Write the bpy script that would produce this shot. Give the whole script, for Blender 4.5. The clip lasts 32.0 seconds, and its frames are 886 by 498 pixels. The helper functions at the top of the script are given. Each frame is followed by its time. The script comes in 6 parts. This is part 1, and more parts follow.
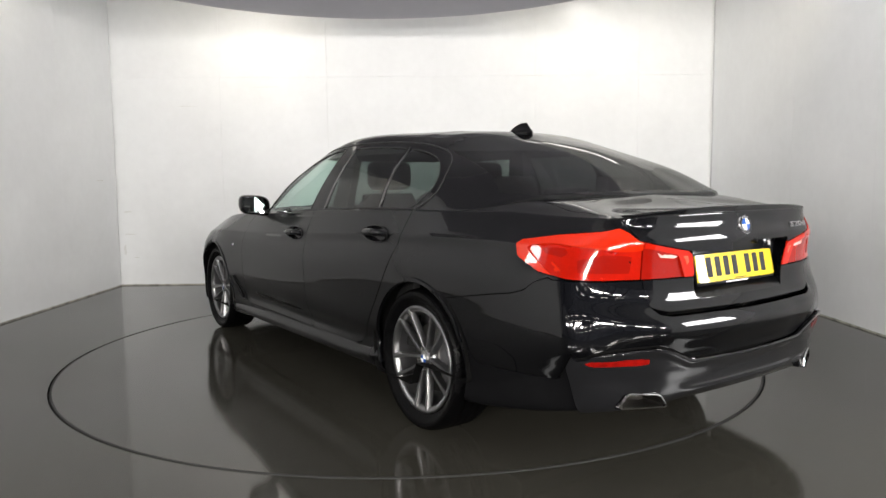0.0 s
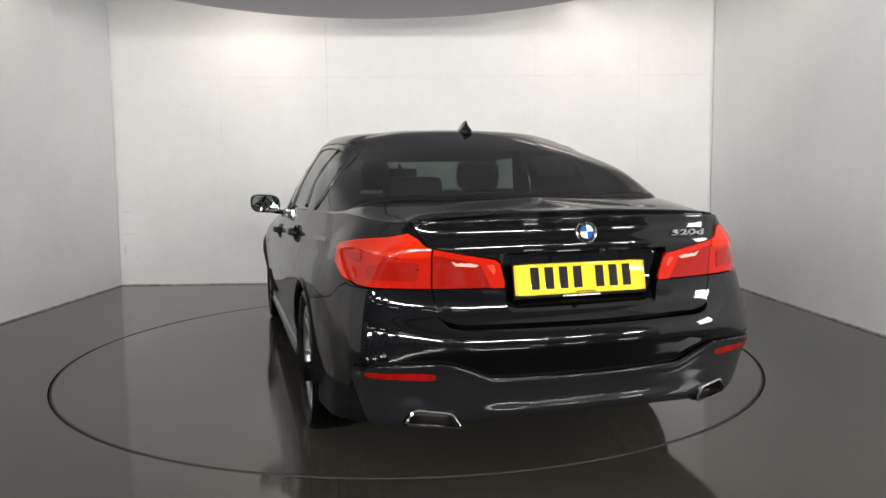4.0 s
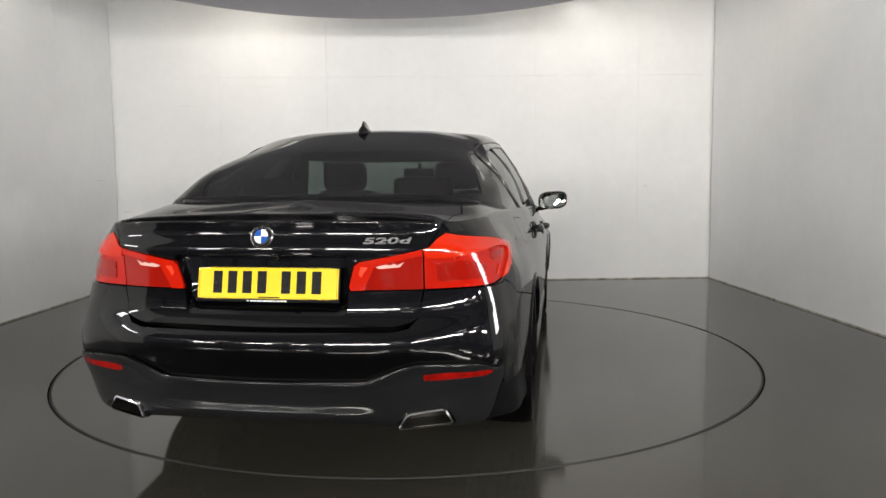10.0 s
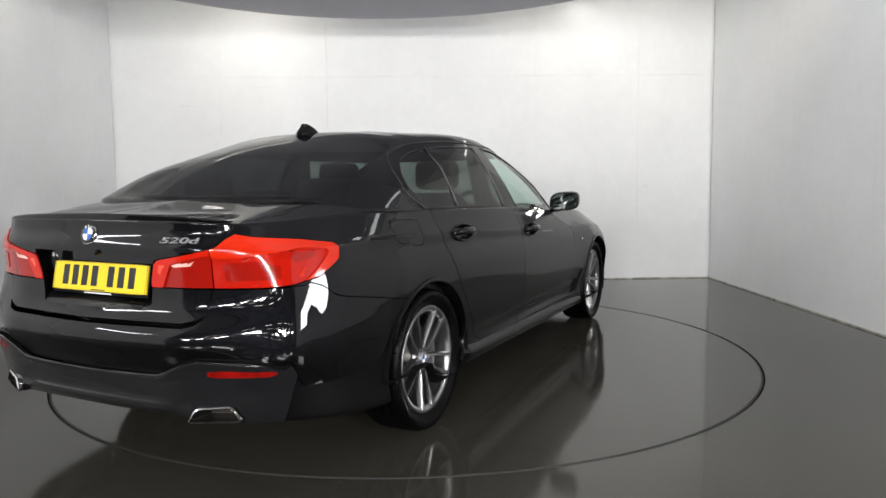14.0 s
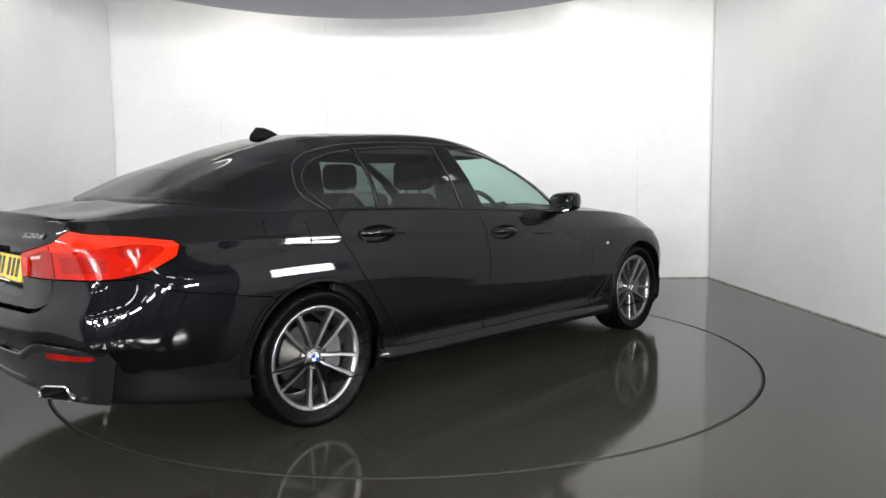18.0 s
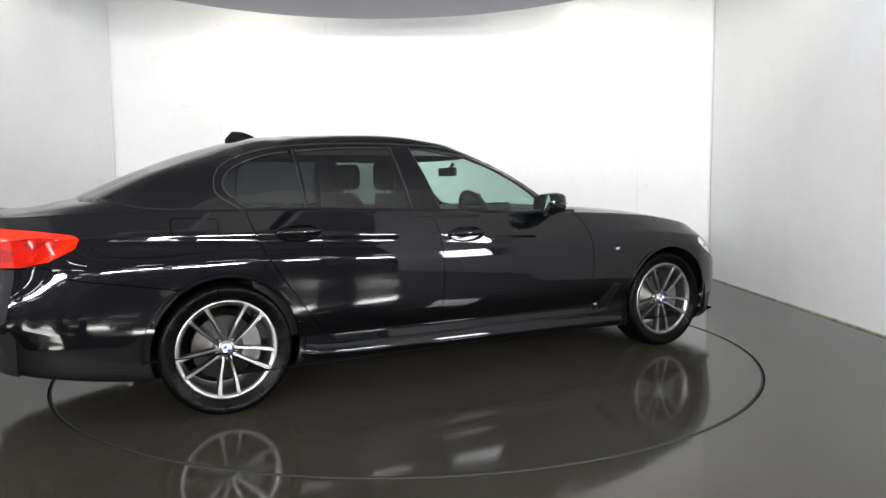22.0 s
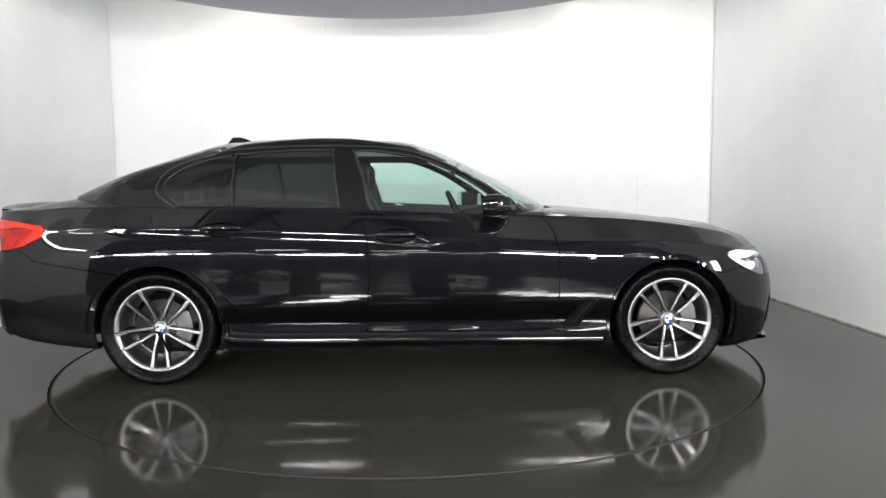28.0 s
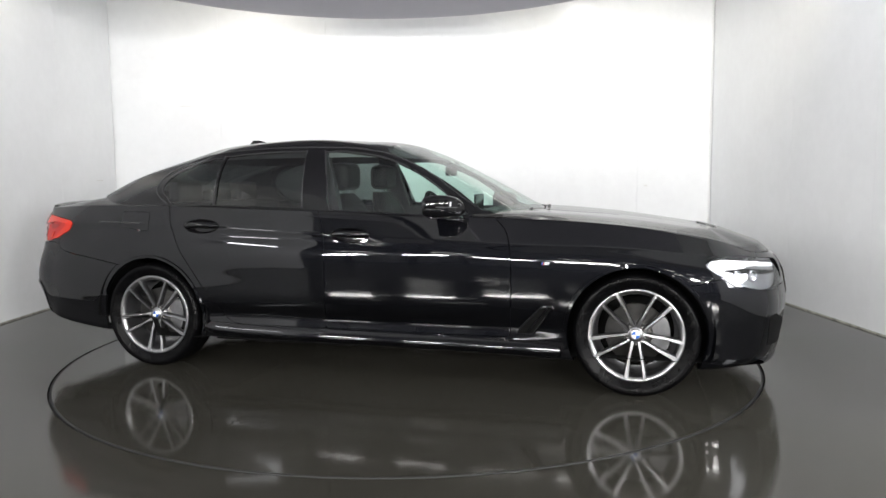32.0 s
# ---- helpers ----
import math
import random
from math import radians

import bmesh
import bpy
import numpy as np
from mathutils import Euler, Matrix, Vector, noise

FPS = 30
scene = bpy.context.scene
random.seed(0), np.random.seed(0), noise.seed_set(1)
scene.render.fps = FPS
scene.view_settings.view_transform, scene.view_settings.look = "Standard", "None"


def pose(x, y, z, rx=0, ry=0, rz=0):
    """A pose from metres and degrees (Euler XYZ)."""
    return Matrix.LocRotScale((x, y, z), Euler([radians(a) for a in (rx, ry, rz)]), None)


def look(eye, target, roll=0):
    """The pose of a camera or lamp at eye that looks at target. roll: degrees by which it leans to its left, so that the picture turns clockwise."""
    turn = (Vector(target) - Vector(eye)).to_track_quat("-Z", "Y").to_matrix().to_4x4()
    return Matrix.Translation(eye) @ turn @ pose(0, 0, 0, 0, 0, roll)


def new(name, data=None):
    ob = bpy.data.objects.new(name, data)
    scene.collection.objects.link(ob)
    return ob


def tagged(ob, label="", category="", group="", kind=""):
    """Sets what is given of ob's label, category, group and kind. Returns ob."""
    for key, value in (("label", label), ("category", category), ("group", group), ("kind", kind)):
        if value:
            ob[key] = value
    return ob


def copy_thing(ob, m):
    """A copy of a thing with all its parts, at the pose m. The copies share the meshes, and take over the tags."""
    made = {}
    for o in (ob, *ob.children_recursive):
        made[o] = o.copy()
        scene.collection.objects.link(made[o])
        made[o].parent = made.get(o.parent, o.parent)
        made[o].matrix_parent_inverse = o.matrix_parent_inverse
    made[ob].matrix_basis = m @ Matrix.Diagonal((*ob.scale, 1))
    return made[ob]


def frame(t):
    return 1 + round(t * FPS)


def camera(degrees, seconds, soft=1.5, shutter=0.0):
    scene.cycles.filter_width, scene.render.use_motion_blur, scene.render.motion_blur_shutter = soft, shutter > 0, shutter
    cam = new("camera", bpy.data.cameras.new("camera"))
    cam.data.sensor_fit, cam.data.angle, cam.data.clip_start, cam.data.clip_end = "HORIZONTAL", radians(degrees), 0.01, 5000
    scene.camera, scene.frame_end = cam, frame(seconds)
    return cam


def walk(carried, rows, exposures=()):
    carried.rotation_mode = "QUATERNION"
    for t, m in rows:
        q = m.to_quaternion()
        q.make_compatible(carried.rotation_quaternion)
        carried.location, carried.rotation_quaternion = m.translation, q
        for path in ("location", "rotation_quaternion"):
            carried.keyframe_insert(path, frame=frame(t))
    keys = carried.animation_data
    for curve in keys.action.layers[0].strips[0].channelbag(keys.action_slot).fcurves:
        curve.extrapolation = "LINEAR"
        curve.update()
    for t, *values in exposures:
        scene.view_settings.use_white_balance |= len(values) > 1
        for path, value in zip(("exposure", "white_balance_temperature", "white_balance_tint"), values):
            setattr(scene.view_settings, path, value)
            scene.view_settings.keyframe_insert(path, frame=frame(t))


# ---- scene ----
cam = camera(64.15, 32.0)
EYE = (0.0, -4.945, 1.147)
YAW, TILT = radians(2.511), radians(5.273)
AIM = (EYE[0] + math.sin(YAW), EYE[1] + math.cos(YAW), EYE[2] - math.tan(TILT))
# the picture brightens as the dark tail turns away
STOPS = [(0, 0.58, 6700, 10), (3, 0.42, 6760, 10), (6, 0.33, 6780, 10), (9, 0.31, 6780, 10), (12, 0.33, 6780, 10), (14, 0.43, 6500, 10), (17, 0.65, 6450, 10), (19, 0.80, 6430, 10), (32, 0.88, 6430, 10)]
walk(cam, [(0, look(EYE, AIM, -0.594)), (32, look(EYE, AIM, -0.594))], STOPS)

# turn of the table: seconds and the car's heading in degrees
TURN = [(0, 121.95), (1, 117.45), (6, 95.4), (8, 86.75), (9, 82.45), (13, 65.6), (17, 48.1), (19, 39.2), (23, 21.8), (25, 13.2), (28, 0.0), (29, -4.5), (32, -17.35)]
CAR_MID = (1.4615, 0.0)      # the table's axis, measured from the rear axle; parts are built from the rear axle
IN_CAR = pose(-CAR_MID[0], -CAR_MID[1], 0)


# ---------------------------------------------------------------- light
def make_world():
    w = bpy.data.worlds.new("world")
    scene.world = w
    w.use_nodes = True
    bg = w.node_tree.nodes["Background"]
    bg.inputs["Color"].default_value = (0.6, 0.65, 0.7, 1)
    bg.inputs["Strength"].default_value = 0.05


def area_lamp(name, eye, target, sx, sy, power, colour=(1, 1, 1)):
    d = bpy.data.lights.new(name, "AREA")
    d.shape, d.size, d.size_y, d.energy, d.color = "RECTANGLE", sx, sy, power, colour
    ob = new(name, d)
    ob.matrix_world = look(eye, target)
    return ob


def spot_lamp(name, eye, target, power, angle, colour=(1, 1, 1), radius=0.04):
    d = bpy.data.lights.new(name, "SPOT")
    d.energy, d.color, d.spot_size, d.spot_blend, d.shadow_soft_size = power, colour, radians(angle), 0.8, radius
    ob = new(name, d)
    ob.matrix_world = look(eye, target)
    return ob


make_world()
WARM = (1.0, 0.93, 0.78)


# ---------------------------------------------------------------- materials
def mat(name, colour, rough=0.5, metal=0.0, coat=0.0, vary=0.0, scale=8.0, bump=0.0, bump_scale=60.0, rough_vary=0.0, emit=0.0, trans=0.0, ior=1.45, alpha=1.0, spec=0.5):
    m = bpy.data.materials.new(name)
    m.use_nodes = True
    nt = m.node_tree
    p = nt.nodes["Principled BSDF"]
    p.inputs["Base Color"].default_value = (*colour, 1)
    p.inputs["Roughness"].default_value = rough
    p.inputs["Metallic"].default_value = metal
    p.inputs["Coat Weight"].default_value = coat
    p.inputs["Coat Roughness"].default_value = 0.03
    p.inputs["Transmission Weight"].default_value = trans
    p.inputs["IOR"].default_value = ior
    p.inputs["Alpha"].default_value = alpha
    p.inputs["Specular IOR Level"].default_value = spec
    if emit:
        p.inputs["Emission Color"].default_value = (*colour, 1)
        p.inputs["Emission Strength"].default_value = emit
    if vary or bump or rough_vary:
        tc = nt.nodes.new("ShaderNodeTexCoord")
    if vary or rough_vary:
        n1 = nt.nodes.new("ShaderNodeTexNoise")
        n1.inputs["Scale"].default_value, n1.inputs["Detail"].default_value = scale, 6
        n2 = nt.nodes.new("ShaderNodeTexNoise")
        n2.inputs["Scale"].default_value, n2.inputs["Detail"].default_value = scale * 9, 4
        nt.links.new(tc.outputs["Object"], n1.inputs["Vector"])
        nt.links.new(tc.outputs["Object"], n2.inputs["Vector"])
        add = nt.nodes.new("ShaderNodeMath")
        add.operation = "MULTIPLY_ADD"
        add.inputs[1].default_value = 0.4
        nt.links.new(n2.outputs["Fac"], add.inputs[0])
        nt.links.new(n1.outputs["Fac"], add.inputs[2])
    if vary:
        ramp = nt.nodes.new("ShaderNodeValToRGB")
        ramp.color_ramp.elements[0].position, ramp.color_ramp.elements[1].position = 0.45, 0.95
        lo, hi = 1 - vary, 1 + vary
        ramp.color_ramp.elements[0].color = (*[c * lo for c in colour], 1)
        ramp.color_ramp.elements[1].color = (*[min(1, c * hi) for c in colour], 1)
        nt.links.new(add.outputs[0], ramp.inputs["Fac"])
        nt.links.new(ramp.outputs["Color"], p.inputs["Base Color"])
    if rough_vary:
        mr = nt.nodes.new("ShaderNodeMapRange")
        mr.inputs["From Min"].default_value, mr.inputs["From Max"].default_value = 0.45, 0.95
        mr.inputs["To Min"].default_value, mr.inputs["To Max"].default_value = max(0, rough - rough_vary), rough + rough_vary
        nt.links.new(add.outputs[0], mr.inputs["Value"])
        nt.links.new(mr.outputs["Result"], p.inputs["Roughness"])
    if bump:
        nb = nt.nodes.new("ShaderNodeTexNoise")
        nb.inputs["Scale"].default_value, nb.inputs["Detail"].default_value = bump_scale, 3
        nt.links.new(tc.outputs["Object"], nb.inputs["Vector"])
        b = nt.nodes.new("ShaderNodeBump")
        b.inputs["Strength"].default_value, b.inputs["Distance"].default_value = bump, 0.01
        nt.links.new(nb.outputs["Fac"], b.inputs["Height"])
        nt.links.new(b.outputs["Normal"], p.inputs["Normal"])
        if coat:
            nt.links.new(b.outputs["Normal"], p.inputs["Coat Normal"])
    return m


def glass_mat(name, tint, gloss_rough=0.0):
    """Thin pane: tinted clear layer with a mirror sheen."""
    m = bpy.data.materials.new(name)
    m.use_nodes = True
    nt = m.node_tree
    nt.nodes.remove(nt.nodes["Principled BSDF"])
    tr = nt.nodes.new("ShaderNodeBsdfTransparent")
    tr.inputs["Color"].default_value = (*tint, 1)
    gl = nt.nodes.new("ShaderNodeBsdfGlossy")
    gl.inputs["Roughness"].default_value = gloss_rough
    lw = nt.nodes.new("ShaderNodeLayerWeight")
    lw.inputs["Blend"].default_value = 0.5
    pw = nt.nodes.new("ShaderNodeMath")
    pw.operation = "POWER"
    pw.inputs[1].default_value = 4.0
    nt.links.new(lw.outputs["Facing"], pw.inputs[0])
    sheen = nt.nodes.new("ShaderNodeMath")
    sheen.operation = "MULTIPLY_ADD"
    sheen.inputs[1].default_value, sheen.inputs[2].default_value = 0.75, 0.055
    nt.links.new(pw.outputs[0], sheen.inputs[0])
    mix = nt.nodes.new("ShaderNodeMixShader")
    nt.links.new(sheen.outputs[0], mix.inputs[0])
    nt.links.new(tr.outputs[0], mix.inputs[1])
    nt.links.new(gl.outputs[0], mix.inputs[2])
    nt.links.new(mix.outputs[0], nt.nodes["Material Output"].inputs["Surface"])
    return m


PAINT = mat("black_metallic_paint", (0.0030, 0.0032, 0.0042), 0.48, 0.8, 0.73, bump=0.014, bump_scale=11, spec=0.0)
GREYPAINT = mat("dark_grey_metallic_paint", (0.0068, 0.007, 0.0082), 0.22, 0.0, 0.8, 0.12, 5, 0.02, 500, spec=0.4)
GLOSS = mat("gloss_black_trim", (0.003, 0.003, 0.0035), 0.06, 0, 0.0, spec=0.38)
PLASTIC = mat("satin_black_plastic", (0.0035, 0.0035, 0.004), 0.4, 0, 0, 0.2, 30, 0.1, 400, spec=0.06)
RUBBER = mat("tyre_rubber", (0.0016, 0.0016, 0.0018), 0.27, 0, 0, 0.3, 12, 0.15, 160, spec=0.07)
ALLOY = mat("machined_alloy", (0.235, 0.235, 0.242), 0.34, 1.0, 0.3, 0.06, 20)
ALLOYRIM = mat("brushed_rim_lip", (0.25, 0.25, 0.256), 0.32, 1.0, 0.2)
ALLOYDARK = mat("grey_painted_alloy", (0.15, 0.15, 0.157), 0.35, 0.8, 0.3)
CHROME = mat("chrome", (0.8, 0.8, 0.82), 0.08, 1.0)
DISCSTEEL = mat("brake_steel", (0.085, 0.083, 0.08), 0.45, 0.9, 0, 0.15, 40)
CALIPER = mat("cast_grey_caliper", (0.10, 0.10, 0.104), 0.5, 0.6, 0, 0.15, 40)
CAVITY = mat("underbody_black", (0.003, 0.003, 0.003), 0.9, 0, 0, 0.2, 10, spec=0.1)
GLASSCLEAR = glass_mat("green_tinted_glass", (0.74, 0.90, 0.84))
GLASSDARK = glass_mat("dark_privacy_glass", (0.15, 0.17, 0.165))
GLASSREAR = glass_mat("dark_rear_glass", (0.13, 0.145, 0.14))
REDLENS = mat("red_lamp_lens", (0.42, 0.014, 0.002), 0.12, 0, 0.6, 0.06, 7, spec=0.15)
REDDARK = mat("dark_red_lamp_lens", (0.30, 0.006, 0.002), 0.12, 0, 0.5, 0.15, 9, spec=0.1)
REFLECTOR = mat("red_reflector", (0.17, 0.003, 0.002), 0.2, 0, 0.2, 0.5, 30, spec=0.2)
REDDEEP = mat("deep_red_lamp_lens", (0.21, 0.004, 0.0015), 0.12, 0, 0.5, spec=0.2)
REDMID = mat("red_boot_lamp_lens", (0.36, 0.008, 0.002), 0.14, 0, 0.5, spec=0.2)
REDLIT = mat("bright_red_light_guide", (0.9, 0.05, 0.02), 0.2, 0, 1.0)
CLEARBAR = mat("clear_reversing_lens", (0.62, 0.36, 0.32), 0.15, 0.0, 0.3)
YELLOW = mat("yellow_reflective_plate", (0.60, 0.45, 0.0), 0.3, 0, 0.9, 0.03, 30, spec=0.2)
INK = mat("black_plate_ink", (0.002, 0.002, 0.002), 0.5, 0, 0.9, spec=0.15)
WHITE_INK = mat("white_print", (0.8, 0.8, 0.8), 0.4)
BLUE = mat("blue_enamel", (0.012, 0.07, 0.30), 0.15, 0, 1.0)
WHITE_EN = mat("white_enamel", (0.8, 0.8, 0.82), 0.15, 0, 1.0)
LEATHER = mat("black_leather", (0.008, 0.0078, 0.0078), 0.6, spec=0.12)
CABIN = mat("dark_cabin_plastic", (0.012, 0.012, 0.012), 0.55, 0, 0, 0.15, 20, spec=0.2)
HEADLINER = mat("grey_headliner", (0.07, 0.07, 0.07), 0.9, 0, 0, 0.1, 40)
MIRRORGLASS = mat("mirror_glass", (0.75, 0.8, 0.8), 0.01, 1.0)
LAMPGLASS = glass_mat("clear_lamp_cover", (0.92, 0.93, 0.95))
WALLPAINT = mat("white_wall_paint", (0.78, 0.79, 0.80), 0.5, 0, 0, 0.045, 1.3, 0.02, 9, 0.08)
FLOORMAT = mat("dark_grey_polished_floor", (0.032, 0.0303, 0.0252), 0.10, 0, 0, 0.12, 0.8, 0.008, 3, 0.05, spec=0.34)
CANOPY = mat("pale_lilac_ceiling_paint", (0.55, 0.54, 0.60), 0.7, 0, 0, 0.02, 2)
SKIRTING = mat("grimy_sealant", (0.36, 0.35, 0.31), 0.7, 0, 0, 0.7, 9)
SCUFF = mat("grey_rub_mark", (0.69, 0.69, 0.68), 0.6, 0, 0, 0.08, 30)
GAPMAT = mat("black_joint", (0.01, 0.01, 0.01), 0.6)
STEELRIM = mat("steel_edge", (0.35, 0.35, 0.34), 0.3, 1.0)
HALLWALL = mat("grey_hall_cladding", (0.48, 0.485, 0.49), 0.6, 0, 0, 0.7, 0.3)
HALLDARK = mat("dark_hall_ceiling", (0.20, 0.203, 0.21), 0.8, 0, 0, 0.3, 0.6)
TRUSSPAINT = mat("dark_steel_paint", (0.03, 0.031, 0.034), 0.5, 0, 0, 0.3, 3)
TUBE = mat("fluorescent_tube", (1.0, 0.98, 0.93), 0.5, emit=26)
PANELGLOW = mat("light_bar_diffuser", (0.97, 0.98, 1.0), 0.5, emit=26)


# ---------------------------------------------------------------- mesh helpers
def link(name, verts, faces, material, parent=None, label="", smooth=True, m=None):
    me = bpy.data.meshes.new(name)
    me.from_pydata([tuple(map(float, v)) for v in verts], [], [tuple(map(int, f)) for f in faces])
    me.materials.append(material)
    if smooth:
        me.polygons.foreach_set("use_smooth", [True] * len(me.polygons))
    me.update()
    ob = new(name, me)
    if parent:
        ob.parent = parent
    if m is None and parent is not None and parent.name == "car":
        m = IN_CAR
    if m is not None:
        ob.matrix_local = m
    if label:
        ob["label"] = label
    return ob


def part(name, bm, material, parent, label="", smooth=False, m=None):
    bmesh.ops.recalc_face_normals(bm, faces=bm.faces[:])
    me = bpy.data.meshes.new(name)
    bm.to_mesh(me)
    bm.free()
    me.materials.append(material)
    if smooth:
        me.polygons.foreach_set("use_smooth", [True] * len(me.polygons))
        me.set_sharp_from_angle(angle=radians(38))
    ob = new(name, me)
    if parent:
        ob.parent = parent
    if m is None and parent is not None and parent.name == "car":
        m = IN_CAR
    if m is not None:
        ob.matrix_local = m
    if label:
        ob["label"] = label
    return ob


def box(bm, x0, x1, y0, y1, z0, z1, bevel=0.0, seg=2):
    r = bmesh.ops.create_cube(bm, size=1.0)
    vs = r["verts"]
    for v in vs:
        v.co = Vector(((x0 + x1) / 2 + v.co.x * (x1 - x0), (y0 + y1) / 2 + v.co.y * (y1 - y0), (z0 + z1) / 2 + v.co.z * (z1 - z0)))
    if bevel:
        es = list({e for v in vs for e in v.link_edges})
        bmesh.ops.bevel(bm, geom=es, offset=bevel, segments=seg, profile=0.6, affect="EDGES")
    return bm


def prism(outline, depth, axis="y", at=0.0, bevel=0.0):
    """A flat outline pulled to a depth. axis y: outline in x, z; axis x: in y, z; axis z: in x, y."""
    bm = bmesh.new()
    place = {"y": lambda a, b, d: (a, d, b), "x": lambda a, b, d: (d, a, b), "z": lambda a, b, d: (a, b, d)}[axis]
    lo = [bm.verts.new(place(a, b, at)) for a, b in outline]
    hi = [bm.verts.new(place(a, b, at + depth)) for a, b in outline]
    bm.faces.new(lo)
    bm.faces.new(hi[::-1])
    n = len(outline)
    for i in range(n):
        bm.faces.new((lo[i], hi[i], hi[(i + 1) % n], lo[(i + 1) % n]))
    if bevel:
        bmesh.ops.bevel(bm, geom=bm.edges[:], offset=bevel, segments=2, profile=0.6, affect="EDGES")
    return bm


def lathe(profile, seg=64, axis="y"):
    """(radius, offset) pairs turned round an axis."""
    verts, faces = [], []
    n = len(profile)
    for i in range(seg):
        a = 2 * math.pi * i / seg
        for r, o in profile:
            c, s = r * math.cos(a), r * math.sin(a)
            verts.append({"y": (c, o, s), "z": (c, s, o), "x": (o, c, s)}[axis])
    for i in range(seg):
        j = (i + 1) % seg
        for k in range(n - 1):
            faces.append((i * n + k, i * n + k + 1, j * n + k + 1, j * n + k))
    return verts, faces


def smooth_line(pts, n=8, closed=False):
    """Catmull-Rom line through 2D points."""
    P = np.array(pts, float)
    m = len(P)
    out = []
    for i in range(m if closed else m - 1):
        p1, p2 = P[i], P[(i + 1) % m]
        p0 = P[i - 1] if closed or i else 2 * p1 - p2
        p3 = P[(i + 2) % m] if closed or i + 2 < m else 2 * p2 - p1
        for k in range(n):
            t = k / n
            out.append(0.5 * (2 * p1 + (p2 - p0) * t + (2 * p0 - 5 * p1 + 4 * p2 - p3) * t * t + (3 * p1 - p0 - 3 * p2 + p3) * t ** 3))
    if not closed:
        out.append(P[-1])
    return [tuple(p) for p in out]


def cubic(K, P, T, breaks=()):
    """Values P at knots K, smoothly between, sampled at T; kinks at the knots named in breaks."""
    K, P, T = np.array(K, float), np.array(P, float), np.array(T, float)
    d = (P[1:] - P[:-1]) / (K[1:] - K[:-1]).reshape(-1, *[1] * (P.ndim - 1))
    w = K[1:] - K[:-1]
    m_in, m_out = np.empty_like(P), np.empty_like(P)
    m_in[0] = m_out[0] = d[0]
    m_in[-1] = m_out[-1] = d[-1]
    for i in range(1, len(K) - 1):
        if i in breaks:
            m_in[i], m_out[i] = d[i - 1], d[i]
        else:
            m_in[i] = m_out[i] = (d[i - 1] * w[i] + d[i] * w[i - 1]) / (w[i] + w[i - 1])
    i = np.clip(np.searchsorted(K, T, side="right") - 1, 0, len(K) - 2)
    h = w[i]
    t = (T - K[i]) / h
    sh = (-1, *[1] * (P.ndim - 1))
    t, h = t.reshape(sh), h.reshape(sh)
    return ((2 * t ** 3 - 3 * t ** 2 + 1) * P[i] + (t ** 3 - 2 * t ** 2 + t) * h * m_out[i]
            + (-2 * t ** 3 + 3 * t ** 2) * P[i + 1] + (t ** 3 - t ** 2) * h * m_in[i + 1])


def steps(K, size, least=3):
    out = []
    for a, b in zip(K[:-1], K[1:]):
        n = max(least, int(math.ceil((b - a) / size)))
        out += [a + (b - a) * k / n for k in range(n)]
    return np.array(out + [K[-1]])


def loft(rings, breaks=(), col_size=0.025, row_size=0.02):
    """A skin over half rings that start and end on the centre plane, mirrored to both sides. Gives vertices (x, y, z, q) and triangles;
    q is the way round from the tail's middle along the outline."""
    N = np.array(rings, float)
    flip = np.array([1, -1, 1.0])
    N = np.concatenate([N[:, 1:2] * flip, N, N[:, -2:-1] * flip], axis=1)
    seg = np.linalg.norm(np.diff(N, axis=1), axis=2)[: len(rings) * 2 // 3 + 1].mean(0)
    K = np.concatenate([[0], np.cumsum(seg)])
    T = steps(K[1:-1], col_size)
    C = cubic(K, N.transpose(1, 0, 2), T)
    rs = np.linalg.norm(np.diff(C, axis=1), axis=2).mean(0) + 1e-3
    U = np.concatenate([[0], np.cumsum(rs)])
    TU = steps(U, row_size)
    G = cubic(U, C.transpose(1, 0, 2), TU, breaks)
    G[:, 0, 1] = G[:, -1, 1] = 0
    R, M = G.shape[:2]
    q = np.broadcast_to((T - T[0])[None, :, None], (R, M, 1))
    V = np.concatenate([G, q], axis=2).reshape(-1, 4)
    idx = np.arange(R * M).reshape(R, M)
    a, b, c, d = idx[:-1, :-1].ravel(), idx[:-1, 1:].ravel(), idx[1:, 1:].ravel(), idx[1:, :-1].ravel()
    F = np.concatenate([np.stack([a, c, b], 1), np.stack([a, d, c], 1)])
    # this half has negative y after the mirror below
    V2 = V.copy()
    V2[:, 1] *= -1
    A = np.concatenate([V, V2])
    F = np.concatenate([F, F[:, ::-1] + len(V)])
    key = np.round(A[:, :3], 5)
    _, first, inv = np.unique(key, axis=0, return_index=True, return_inverse=True)
    A, F = A[first], inv.reshape(-1)[F]
    F = F[(F[:, 0] != F[:, 1]) & (F[:, 1] != F[:, 2]) & (F[:, 0] != F[:, 2])]
    return A, F


